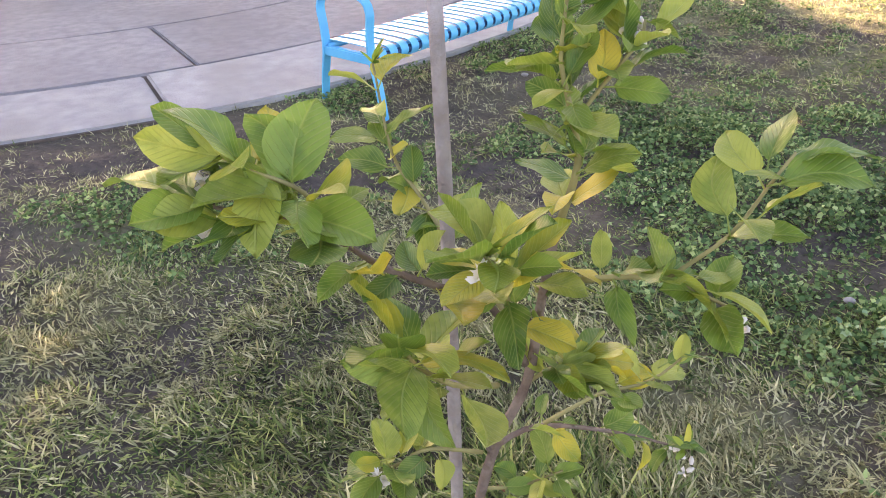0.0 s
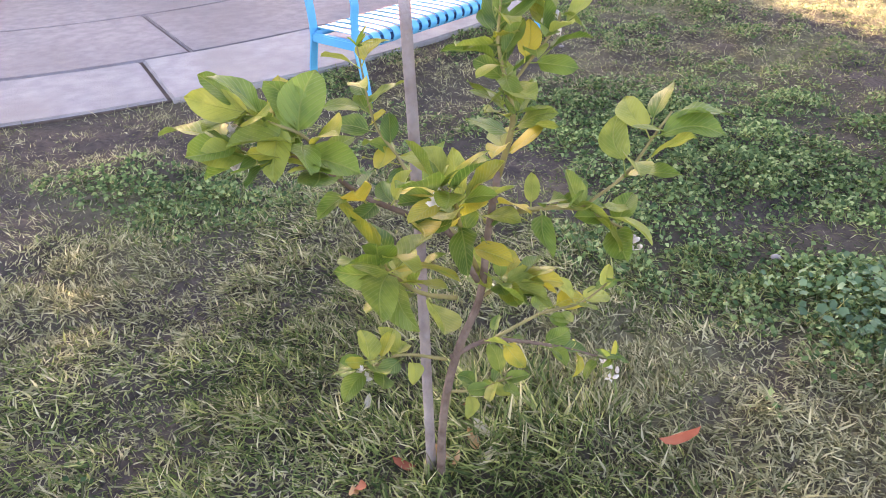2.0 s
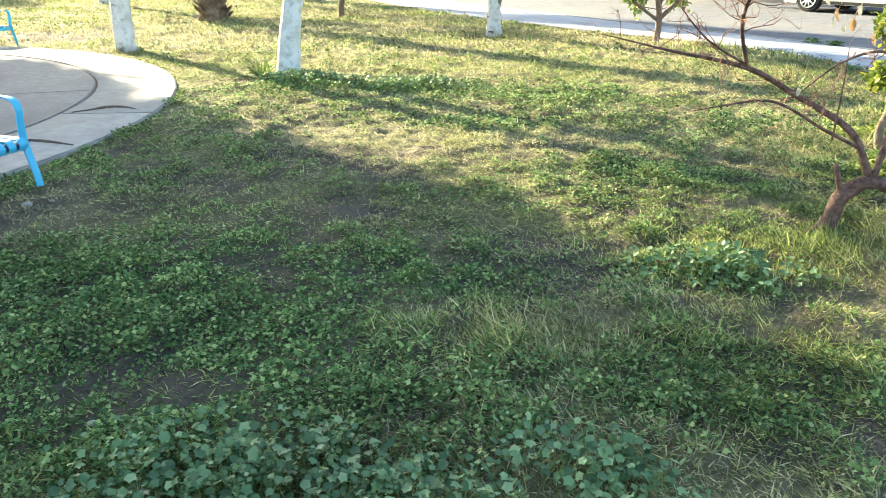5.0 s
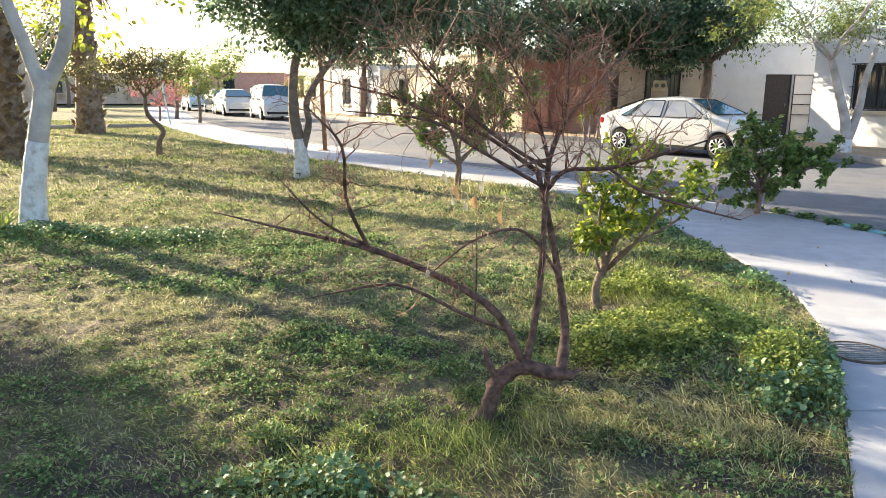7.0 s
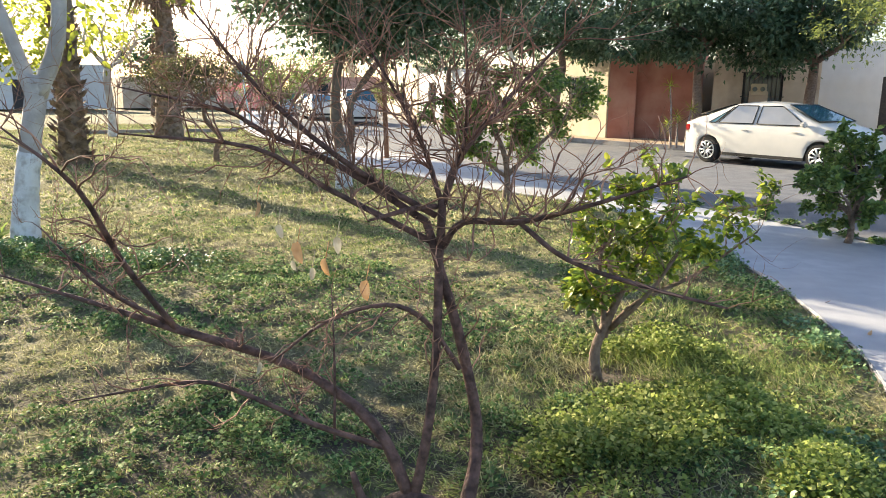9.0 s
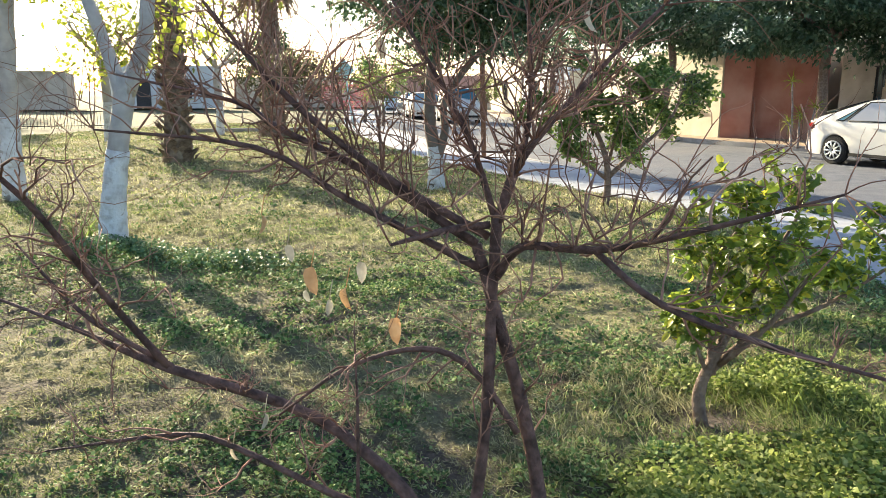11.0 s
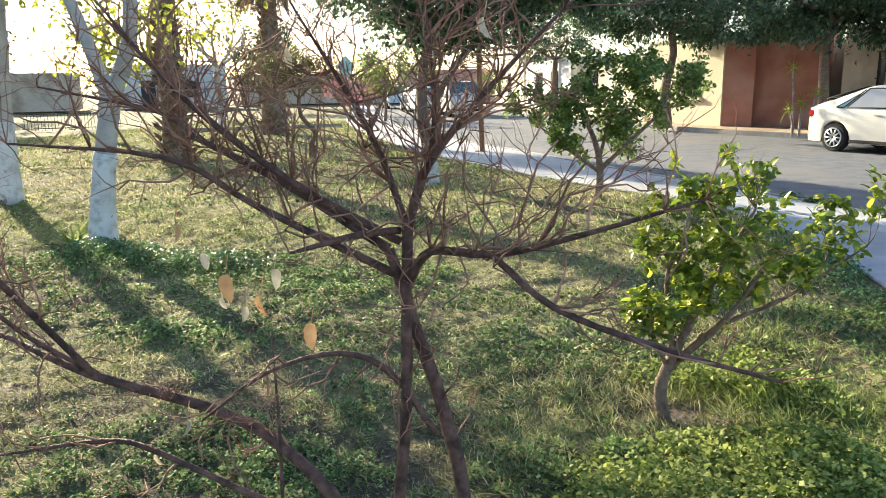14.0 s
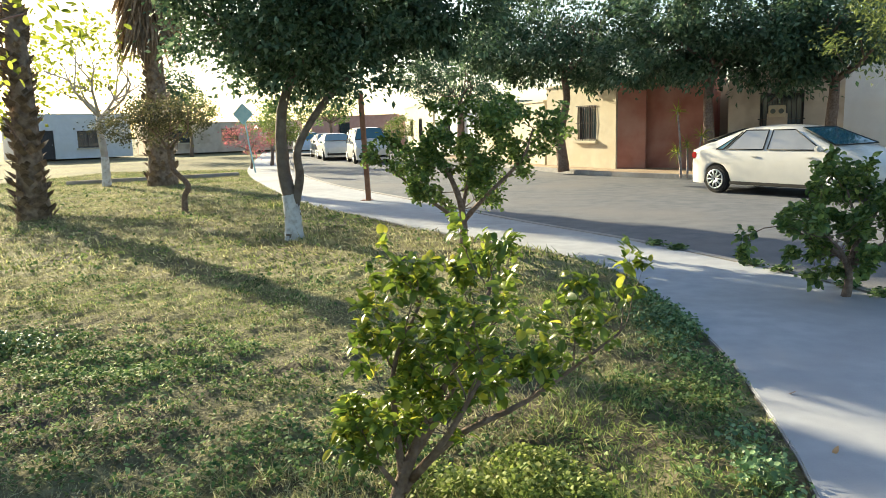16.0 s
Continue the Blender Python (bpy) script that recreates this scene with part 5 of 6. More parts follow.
    for key, (pts, r0, r1, n, size) in runs.items():
        pts = [np.array(p) - o for p in pts]
        name = "trunk" if key == "trunk" else "branch"
        part(name, Geo().tube(pts, [r0, r1], 7, 0.08, rng), BARK if key in ("trunk", "low", "left") else GREEN_BARK, t)
        q, _ = spline(pts, [r0, r1])
        n = int(n * (1.65 if key != "top" else 1.9))
        for j in range(n):
            f = (0.3 if key != "top" else 0.12) + (0.7 if key != "top" else 0.88) * (j + rng.uniform(0, 0.8)) / n if key != "trunk" else rng.uniform(0.5, 1)
            i = min(len(q) - 1, int(f * (len(q) - 1)))
            along = q[i] - q[max(0, i - 2)]
            along = along / (np.linalg.norm(along) + 1e-6)
            side = np.array([math.cos(2.4 * j), math.sin(2.4 * j), 0.15])
            way = 0.55 * along + 0.8 * side + rng.normal(size=3) * 0.25
            way[2] += rng.uniform(-0.35, 0.3)
            s = size * rng.uniform(0.6, 1.2)
            p = q[i] + rng.normal(size=3) * 0.006
            stalk = 0.014 * way
            ob = part("leaf", lemon_leaf(rng, p, p + stalk, way, s), LEMON_PICK[rng.choice(3, p=(0.5, 0.36, 0.14))], t)
        if key in ("left", "leftup", "right", "centre", "top2", "foot", "low"):
            blossom(petals, q[-1 if key != "left" else -4] + (0, 0, -0.02), rng, 7)
        if key in ("centre", "top", "low", "back"):
            w = aimless(9, rng, 1.0)
            part("shoot", Geo().scatter(SLIM, SLIM_F, np.tile(q[-1], (9, 1)), turns(w, rng.uniform(-1, 1, 9)), rng.uniform(0.025, 0.05, 9)), YOUNG_LEAF, t, "tuft of bright young leaves")
    tagged(part("blossom", petals, PETAL, t, "white lemon blossoms and buds"), kind="stuff")


def leaf_blade(name, a, b, rough=0.36):
    """A citrus leaf with a pale midrib and blotched yellowing; each leaf differs by its random number."""
    m = bpy.data.materials.new(name)
    m.use_nodes = True
    nt = m.node_tree
    n, l = nt.nodes, nt.links
    p = n["Principled BSDF"]
    p.inputs["Roughness"].default_value, p.inputs["Specular IOR Level"].default_value = rough, 0.45
    tc, oi = n.new("ShaderNodeTexCoord"), n.new("ShaderNodeObjectInfo")
    t = n.new("ShaderNodeTexNoise")
    t.inputs["Scale"].default_value, t.inputs["Detail"].default_value = 34, 9
    l.new(tc.outputs["Object"], t.inputs["Vector"])

    def math_node(op, a, b, c=None):
        k = n.new("ShaderNodeMath")
        k.operation = op
        for sock, val in zip(k.inputs, (a, b, c)):
            if val is None:
                continue
            if isinstance(val, (int, float)):
                sock.default_value = val
            else:
                l.new(val, sock)
        return k.outputs[0]

    sep = n.new("ShaderNodeSeparateXYZ")
    l.new(tc.outputs["UV"], sep.inputs[0])
    across = math_node("ABSOLUTE", sep.outputs["X"], None)
    rib = math_node("SMOOTH_MIN", math_node("MULTIPLY_ADD", across, -14.0, 1.0), 1.0, 0.1)
    rib = math_node("MAXIMUM", rib, 0.0)
    beat = math_node("SINE", math_node("MULTIPLY", math_node("MULTIPLY_ADD", across, -0.42, sep.outputs["Y"]), 58.0), None)
    vein = math_node("MAXIMUM", math_node("MULTIPLY_ADD", beat, 2.2, -1.35), 0.0)
    vein = math_node("MAXIMUM", math_node("MULTIPLY", vein, 0.55), rib)
    tone = math_node("ADD", t.outputs["Fac"], math_node("MULTIPLY_ADD", oi.outputs["Random"], 0.5, -0.25))
    tone = math_node("MULTIPLY_ADD", across, 0.12, tone)
    r = n.new("ShaderNodeValToRGB")
    e = r.color_ramp.elements
    e[0].position, e[0].color, e[1].position, e[1].color = 0.35, (*a, 1), 0.75, (*b, 1)
    l.new(tone, r.inputs[0])
    mixv = n.new("ShaderNodeMix")
    mixv.data_type = "RGBA"
    l.new(math_node("MULTIPLY", vein, 0.5), mixv.inputs[0])
    l.new(r.outputs[0], mixv.inputs[6])
    mixv.inputs[7].default_value = (0.42, 0.46, 0.12, 1)
    col = mixv.outputs[2]
    l.new(col, p.inputs["Base Color"])
    bp = n.new("ShaderNodeBump")
    bp.inputs["Strength"].default_value, bp.inputs["Distance"].default_value = 0.7, 0.004
    l.new(math_node("MULTIPLY_ADD", vein, -0.6, t.outputs["Fac"]), bp.inputs["Height"])
    l.new(bp.outputs[0], p.inputs["Normal"])
    tr = n.new("ShaderNodeBsdfTranslucent")
    l.new(col, tr.inputs["Color"])
    mx = n.new("ShaderNodeMixShader")
    mx.inputs[0].default_value = 0.36
    l.new(p.outputs[0], mx.inputs[1])
    l.new(tr.outputs[0], mx.inputs[2])
    l.new(mx.outputs[0], n["Material Output"].inputs["Surface"])
    return m


LEMON_PICK = [leaf_blade("lemon leaf green", (0.08, 0.17, 0.025), (0.21, 0.31, 0.045)), leaf_blade("lemon leaf pale", (0.18, 0.26, 0.04), (0.40, 0.44, 0.08)), leaf_blade("lemon leaf yellowing", (0.24, 0.30, 0.035), (0.55, 0.46, 0.05))]
staked_lemon()
stake = thing("stake", (-3.49, -0.73, 0), label="weathered grey wooden stake beside the young lemon tree", category="stake")
part("pole", Geo().tube([(0.01, 0.0, -0.05), (0.005, 0.0, 0.4), (0.0, 0.0, 0.8), (-0.01, 0, 1.13)], [0.0115, 0.0115, 0.011, 0.0105], 12, 0.03, np.random.RandomState(5)), STAKE, stake)

# ---- benches ----
def flat_bar(pts, width, thick=0.008):
    """A flat steel bar along points in the y-z plane, as wide in x as given."""
    q, _ = spline(pts, [1] * len(pts), 6)
    g = Geo()
    d = np.gradient(q, axis=0)
    d /= np.linalg.norm(d, axis=1)[:, None] + 1e-9
    nrm = np.c_[0 * d[:, 0], -d[:, 2], d[:, 1]]
    ex = np.array([width / 2, 0, 0])
    ring = np.stack([q - ex - nrm * thick / 2, q + ex - nrm * thick / 2, q + ex + nrm * thick / 2, q - ex + nrm * thick / 2], 1)
    k = len(q)
    f = []
    for i in range(k - 1):
        for j in range(4):
            a, b = i * 4 + j, i * 4 + (j + 1) % 4
            f += [(a, b, b + 4), (a, b + 4, a + 4)]
    f += [(0, 2, 1), (0, 3, 2), (4 * k - 4, 4 * k - 3, 4 * k - 2), (4 * k - 4, 4 * k - 2, 4 * k - 1)]
    return g.add(ring.reshape(-1, 3), f)


def bench(at, rz):
    """x runs along the bench, y towards the terrace; the rounded front lip is on -y."""
    t = thing("bench", at, rz, "sky-blue backless steel bench with strap seat and looped arms", "bench", "park benches")
    half = 0.83
    for s in (-1, 1):
        pts = [(s * half, -0.23, -0.04), (s * half, -0.205, 0.12), (s * half, -0.165, 0.28), (s * half, -0.16, 0.40), (s * half, -0.17, 0.50), (s * half, -0.13, 0.56), (s * half, 0.0, 0.575), (s * half, 0.13, 0.565),
               (s * half, 0.185, 0.50), (s * half, 0.175, 0.40), (s * half, 0.17, 0.28), (s * half, 0.2, 0.12), (s * half, 0.22, -0.04)]
        part("arm_frame", flat_bar(pts, 0.05, 0.01), BLUE, t, smooth=False)
        part("cross_bar", block((0.035, 0.34, 0.05), (s * half, 0.0, 0.275), 0.006), BLUE, t)
    for y, z in ((-0.13, 0.285), (0.15, 0.295)):
        part("rail", Geo().tube([(-half, y, z), (half, y, z)], [0.016, 0.016], 8), BLUE, t)
    part("front_rail", Geo().tube([(-half, -0.165, 0.275), (half, -0.165, 0.275)], [0.02, 0.02], 8), SHADED_BLUE, t)
    n = 21
    prof = [(0, 0.185, 0.29), (0, 0.18, 0.318), (0, 0.1, 0.326), (0, -0.08, 0.326), (0, -0.17, 0.32), (0, -0.198, 0.29), (0, -0.185, 0.255), (0, -0.15, 0.245)]
    me = flat_bar(prof, 0.052, 0.005).mesh("strap", False)
    for i in range(n):
        ob = part("strap", me, BLUE, t)
        ob.location.x = -half + 0.045 + (2 * half - 0.09) * i / (n - 1)
    return t


# darker copy of BLUE: shade under the seat lip put into the colour
SHADED_BLUE = material("shaded blue enamel", (0.03, 0.10, 0.22), (0.02, 0.07, 0.16), 8, rough=0.45)
bench((-5.16, 2.27, 0.0), 79.2)
bench((-11.35, 10.35, 0.0), 172.6)


# ---- cars ----
def car(at, rz, paint, label, length=4.4, width=1.72, height=1.46, hood=0.97, boot=1.06, cabin=(0.62, 1.5, 2.7, 3.6), boxy=False):
    """A parked car, its nose along +x. cabin: where the rear screen starts and ends and the windscreen starts and ends."""
    t = thing("car", at, rz, label, "car", "parked cars")
    w, wheel_r, belt = width / 2, 0.31, 0.93
    xr, xf = 0.78, length - 0.82
    c0, c1, c2, c3 = cabin
    xs = np.unique(np.concatenate([np.linspace(0, length, 45), [c0, c1, c2, c3]]))
    line = np.linspace(0, length, 441)
    rough_line = np.interp(line, [0, 0.12, c0, c1, (c1 + c2) / 2, c2, c3, length - 0.25, length], [boot - 0.12, boot, boot + 0.02, height - 0.03, height, height - 0.04, hood + 0.04, hood - 0.16, hood - 0.32])
    soft_line = np.convolve(np.pad(rough_line, 24, mode="edge"), np.ones(49) / 49, mode="valid")
    tops = lambda x: np.interp(x, line, soft_line)
    nar = lambda x: np.interp(x, [0, 0.25, 0.9, length - 0.9, length - 0.25, length], [0.78, 0.93, 1, 1, 0.92, 0.7])
    ring = []
    for x in xs:
        arch = max([0.0] + [math.sqrt(max(0, (wheel_r + 0.05) ** 2 - (x - c) ** 2)) for c in (xr, xf)])
        zb = max(0.2, 0.3 + arch if arch > 0 else 0.2)
        top, k = tops(x), nar(x) * w
        bz = min(belt, top - 0.02)
        roof = np.interp(x, [c0, c1, c2, c3], [0.97, 0.72, 0.74, 0.97]) if c0 <= x <= c3 else 0.95
        half = [(k * 0.97, zb), (k, max(zb + 0.02, 0.45)), (k * 1.0, max(zb + 0.04, 0.68)), (k * 0.975, max(bz, zb + 0.05)), (k * roof, max(top - 0.05, bz + 0.005)), (k * roof * 0.8, top), (0.0, top + 0.025)]
        ring.append([(x, -y, z) for y, z in half] + [(x, y, z) for y, z in half[-2::-1]])
    v = np.array(ring)
    m = v.shape[1]
    f = []
    for i in range(len(xs) - 1):
        for j in range(m - 1):
            a = i * m + j
            f += [(a, a + m, a + m + 1), (a, a + m + 1, a + 1)]
    for i in (0, len(xs) - 1):
        for j in range(1, m - 1):
            f.append((i * m, i * m + j, i * m + j + 1) if i == 0 else (i * m, i * m + j + 1, i * m + j))
    part("body", Geo().add(v.reshape(-1, 3), f), paint, t)

    def pane(name, corners, mat=CAR_GLASS, grow=0.025):
        p = np.array(corners, float)
        ob = part(name, Geo().add(p, [(0, 1, 2), (0, 2, 3)]), mat, t, smooth=False)
        g = Geo()
        for a, b in zip(p, np.roll(p, -1, axis=0)):
            g.tube([tuple(a), tuple(b)], [grow * 0.5, grow * 0.5], 5)
        part("seal", g, RUBBER, ob, "dark rubber seal")

    mid = (c1 + c2) / 2 + 0.05
    for s in (-1, 1):
        yb, yt = s * (w * 0.975 + 0.004), s * (w * 0.745 + 0.012)
        zb, zt = belt + 0.035, height - 0.085
        pane("side_window", [(c0 + 0.62, yb, zb), (mid - 0.05, yb, zb), (mid - 0.05, yt, zt), (c1 + 0.06, yt, zt)], SIDE_GLASS)
        pane("quarter_window", [(c0 + 0.36, yb, zb), (c0 + 0.54, yb, zb), (c1 - 0.02, yt * 1.02, zt - 0.03), (c1 - 0.1, yt * 1.06, zt - 0.1)], CAR_GLASS)
        pane("side_window", [(mid + 0.05, yb, zb), (c3 - 0.26, yb, zb), (c2 + 0.0, yt, zt), (mid + 0.05, yt, zt)], SIDE_GLASS)
        part("mirror", block((0.11, 0.16, 0.12), (c3 - 0.28, s * (w + 0.06), belt + 0.06), 0.03), paint, t)
        part("headlight", block((0.3, 0.26, 0.12), (length - 0.22, s * (w * 0.66), 0.63), 0.04), LAMP_CLEAR, t)
        part("taillight", block((0.16, 0.28, 0.15), (0.10, s * (w * 0.72), 0.82), 0.03), LAMP_RED, t)
        part("sill_trim", block((length - 2.3, 0.03, 0.07), (length / 2, s * w * 0.985, 0.245), 0.01), RUBBER, t)
        for z in (0.82,):
            for x in (mid - 0.25, c3 - 0.5):
                part("door_handle", block((0.17, 0.03, 0.03), (x, s * (w + 0.005), z), 0.01), paint, t)
    pane("windscreen", [(c3 - 0.04, -w * 0.86, hood + 0.10), (c3 - 0.04, w * 0.86, hood + 0.10), (c2 + 0.1, w * 0.64, height - 0.05), (c2 + 0.1, -w * 0.64, height - 0.05)])
    pane("rear_screen", [(c0 + 0.03, w * 0.84, boot + 0.09), (c0 + 0.03, -w * 0.84, boot + 0.09), (c1 - 0.1, -w * 0.62, height - 0.06), (c1 - 0.1, w * 0.62, height - 0.06)])
    part("bumper", block((0.12, width * 0.8, 0.2), (length - 0.02, 0, 0.36), 0.05), RUBBER, t)
    part("underbody", block((length - 0.5, width * 0.8, 0.2), (length / 2, 0, 0.3), 0.02), RUBBER, t)
    for x in (xr, xf):
        for s in (-1, 1):
            bm = bmesh.new()
            bmesh.ops.create_cone(bm, cap_ends=True, segments=28, radius1=wheel_r, radius2=wheel_r, depth=0.19, matrix=pose(x, s * (w - 0.1), wheel_r, 90))
            bmesh.ops.bevel(bm, geom=[e for e in bm.edges if len(e.link_faces) == 2 and abs(e.verts[0].co.y - e.verts[1].co.y) < 1e-4], offset=0.03, segments=2, affect="EDGES")
            tyre = part("wheel", bm, RUBBER, t)
            g = Geo()
            y = s * (w + 0.004)
            a = np.linspace(0, 2 * np.pi, 25)
            g.tube(np.c_[x + 0.2 * np.cos(a), 0 * a + y, wheel_r + 0.2 * np.sin(a)], [0.016, 0.016], 5)
            for k in range(10):
                b = 2 * math.pi * k / 10
                g.tube([(x + 0.03 * math.cos(b), y, wheel_r + 0.03 * math.sin(b)), (x + 0.2 * math.cos(b), y, wheel_r + 0.2 * math.sin(b))], [0.022, 0.016], 5)
            part("rim", g, RIM, tyre, "spoked alloy rim")
    return t


car((4.52, 20.95, 0.006), -48, CAR_WHITE, "white four-door sedan parked at the far kerb", 4.4, 1.72, 1.45, 0.96, 1.05, (0.42, 1.35, 2.55, 3.5))
car((-10.0, 40.9, 0.006), -66, CAR_WHITE, "white minivan parked along the street", 4.3, 1.75, 1.72, 1.05, 1.5, (0.15, 0.5, 2.9, 3.6))
car((-13.2, 45.2, 0.006), -64, CAR_WHITE, "small white sedan parked along the street", 4.1)
car((-14.9, 48.6, 0.006), -63, CAR_DARK, "dark blue sedan parked along the street", 4.4)
car((-18.0, 53.6, 0.006), -64, CAR_SILVER, "pale silver estate car parked along the street", 4.3, 1.72, 1.55, 0.98, 1.3, (0.2, 0.6, 3.0, 3.7))

# ---- street furniture ----
post = thing("post", (-3.32, 18.75, 0.02), label="rust-brown square steel post on the walkway edge", category="post")
part("shaft", block((0.1, 0.1, 2.45), (0, 0, 1.2), 0.008, Matrix.Rotation(radians(-2), 4, "Y")), RUSTY, post)
part("foot_plate", block((0.24, 0.24, 0.02), (0, 0, 0.01), 0.004), RUSTY, post)
sign = thing("road_sign", (-11.55, 31.0, -0.02), label="diamond road sign seen from behind on a leaning pole", category="road sign")
part("pole", Geo().tube([(0, 0, 0), (-0.2, 0, 1.2), (-0.38, 0, 2.75)], [0.03, 0.03, 0.03], 8), TIN, sign)
part("plate", block((0.62, 0.015, 0.62), (-0.36, -0.045, 2.4), 0.03, Matrix.Rotation(radians(45), 4, "Y")), TIN, sign)
for x, y, z, h in ((-13.9, 27.6, 0, 0.0),):
    kerb_strip = thing("planter_edge", (x, y, 0), 38, "low pale concrete edging beside the palms", "edging")
    part("edge", block((6.0, 0.16, 0.16), (0, 0, 0.06), 0.02), PALE_CONCRETE, kerb_strip)
fence = thing("fence", (-20.5, 27.8, 0), 40, "low dark iron fence beyond the palms", "fence")
for i in range(30):
    part("bar", Geo().tube([(i * 0.12 - 3.6, 0, 0.02), (i * 0.12 - 3.6, 0, 0.72)], [0.009, 0.009], 5), IRON, fence)
for z in (0.12, 0.68):
    part("rail", block((3.7, 0.03, 0.03), (-1.85, 0, z), 0.004), IRON, fence)
box = thing("meter_box", (7.1, 26.0, 1.75), -15, "pale double electric meter box on a pier", "meter box")
part("pier", block((0.55, 0.3, 1.62), (0, 0.0, -0.82), 0.01), BEIGE_WALL, box)
part("case", block((0.46, 0.16, 0.34), (0, -0.24, 0.05), 0.02), CREAM_WALL, box)
for s in (-1, 1):
    bm = bmesh.new()
    bmesh.ops.create_cone(bm, cap_ends=True, segments=20, radius1=0.075, radius2=0.06, depth=0.06, matrix=pose(s * 0.11, -0.345, 0.05, 90))
    part("meter", bm, GLASS, box)
# dry yellowish yucca by the far kerb
yucca = thing("yucca", (4.3, 23.2, 0.1), label="thin yellowing yucca with upright stems by the kerb", category="plant")
rng = np.random.RandomState(7)
for i in range(4):
    x, y, h = rng.uniform(-0.25, 0.25), rng.uniform(-0.2, 0.2), (1.75, 1.1, 0.9, 0.7)[i]
    part("stem", Geo().tube([(x, y, 0), (x * 1.1, y, h * 0.5), (x * 1.5, y, h)], [0.035, 0.028, 0.02], 6), STAKE, yucca)
    w = aimless(34, rng, 0.35)
    part("leaf_tuft", Geo().scatter(BLADE * np.array([0.06, 1, 1.5]), BLADE_F, np.tile((x * 1.5, y, h), (34, 1)), turns(w, rng.uniform(-1, 1, 34)), rng.uniform(0.25, 0.42, 34)), YELLOW_LEAF, yucca)
tuft = thing("spiky_shoots", (-5.12, 7.72, 0.0), label="spiky green shoots at the foot of a limewashed tree", category="plant")
w = aimless(46, rng, 0.9)
w[:, 2] = np.abs(w[:, 2])
part("shoot", Geo().scatter(BLADE * np.array([0.09, 1, 1.5]), BLADE_F, rng.normal(0, 0.05, (46, 3)) * (1, 1, 0), turns(w, rng.uniform(-1, 1, 46)), rng.uniform(0.18, 0.36, 46)), CITRUS_LEAF, tuft)
# dead leaves and straw at the foot of the stake
for i in range(14):
    a, r = rng.uniform(0, 6.28), rng.uniform(0.03, 0.3)
    x, y = -3.47 + r * math.cos(a), -0.74 + r * math.sin(a)
    g = Geo().scatter(WAVY * np.array([0.8, 1, -1.2]), WAVY_F, np.zeros((1, 3)), turns(np.array([(math.cos(3 * a), math.sin(3 * a), 0.12)]), rng.uniform(-0.4, 0.4, 1)), np.array([rng.uniform(0.035, 0.06)]))
    tagged(part("fallen_leaf", g, (DRY_LEAF, PALE_LEAF, RUST_LEAF)[i % 3]), "dry curled leaf under the young lemon tree", "leaf", "fallen leaves").location = (x, y, float(ground_z(x, y)[0]) + 0.022)
for i in range(9):
    x, y = rng.uniform(2.3, 3.6), rng.uniform(3.0, 7.5)
    x += max(0, 2.62 - x) + 0.1
    g = Geo().scatter(WAVY * np.array([0.8, 1, -1.2]), WAVY_F, np.zeros((1, 3)), turns(np.array([(math.cos(i), math.sin(i), 0.1)]), rng.uniform(-0.4, 0.4, 1)), np.array([rng.uniform(0.03, 0.05)]))
    tagged(part("fallen_leaf", g, (BARK, DRY_LEAF)[i % 2]), "small brown leaf lying on the walkway", "leaf", "fallen leaves").location = (x, y, 0.036)
# fallen leaf, pebbles on the ground
g = Geo().scatter(WAVY * np.array([0.75, 1, -1]), WAVY_F, np.array([(0.0, 0, 0.03)]), turns(np.array([(0.9, 0.45, 0.05)]), np.array([0.2])), np.array([0.10]))
tagged(part("fallen_leaf", g, RUST_LEAF), "rust-red fallen leaf lying on the short grass", "leaf").location = (-3.02, -0.42, 0.02)
for i, (x, y, s) in enumerate(((-4.6, 2.66, 0.05), (-4.72, 2.3, 0.035), (-2.9, 0.65, 0.03), (-2.68, 2.1, 0.03), (-5.4, 0.95, 0.03), (-4.95, 2.75, 0.03), (-3.62, 0.05, 0.03), (-4.5, 2.75, 0.025))):
    bm = bmesh.new()
    bmesh.ops.create_icosphere(bm, subdivisions=2, radius=s * 0.65, matrix=Matrix.Diagonal((1, 0.75, 0.5, 1)))
    for v in bm.verts:
        v.co *= 1 + 0.25 * noise.noise(v.co * 30 + Vector((i, 0, 0)))
    tagged(part("pebble", bm, STONE), "small pale stone lying in the grass", "stone", "pebbles").location = (x, y, 0.012 + s * 0.1)

# ---- what grows on the ground ----
WEEDY = [(-5.25, 0.0, 0.5, 0.35), (-5.5, 1.45, 0.3, 0.2), (-4.95, 2.7, 0.16, 0.6), (-3.8, 1.7, 0.85, 0.6), (-3.0, 1.35, 0.8, 0.5), (-2.6, 0.5, 0.8, 0.4), (-1.9, 0.9, 0.7, 0.5), (-2.0, 2.0, 0.6, 0.35), (-0.75, 2.2, 0.5, 0.25), (-1.1, 1.2, 0.6, 0.4),
         (-4.3, 7.0, 0.8, 0.5), (-3.1, 7.1, 0.9, 0.35), (-2.2, 5.4, 0.9, 0.3), (1.1, 3.85, 0.6, 0.3), (1.55, 3.35, 0.35, 0.35), (2.3, 8.6, 0.35, 1.2), (-1.0, 4.0, 0.7, 0.3), (-1.7, 6.9, 1.2, 0.4), (0.3, 5.6, 0.8, 0.4), (2.2, 6.8, 0.3, 1.0)]
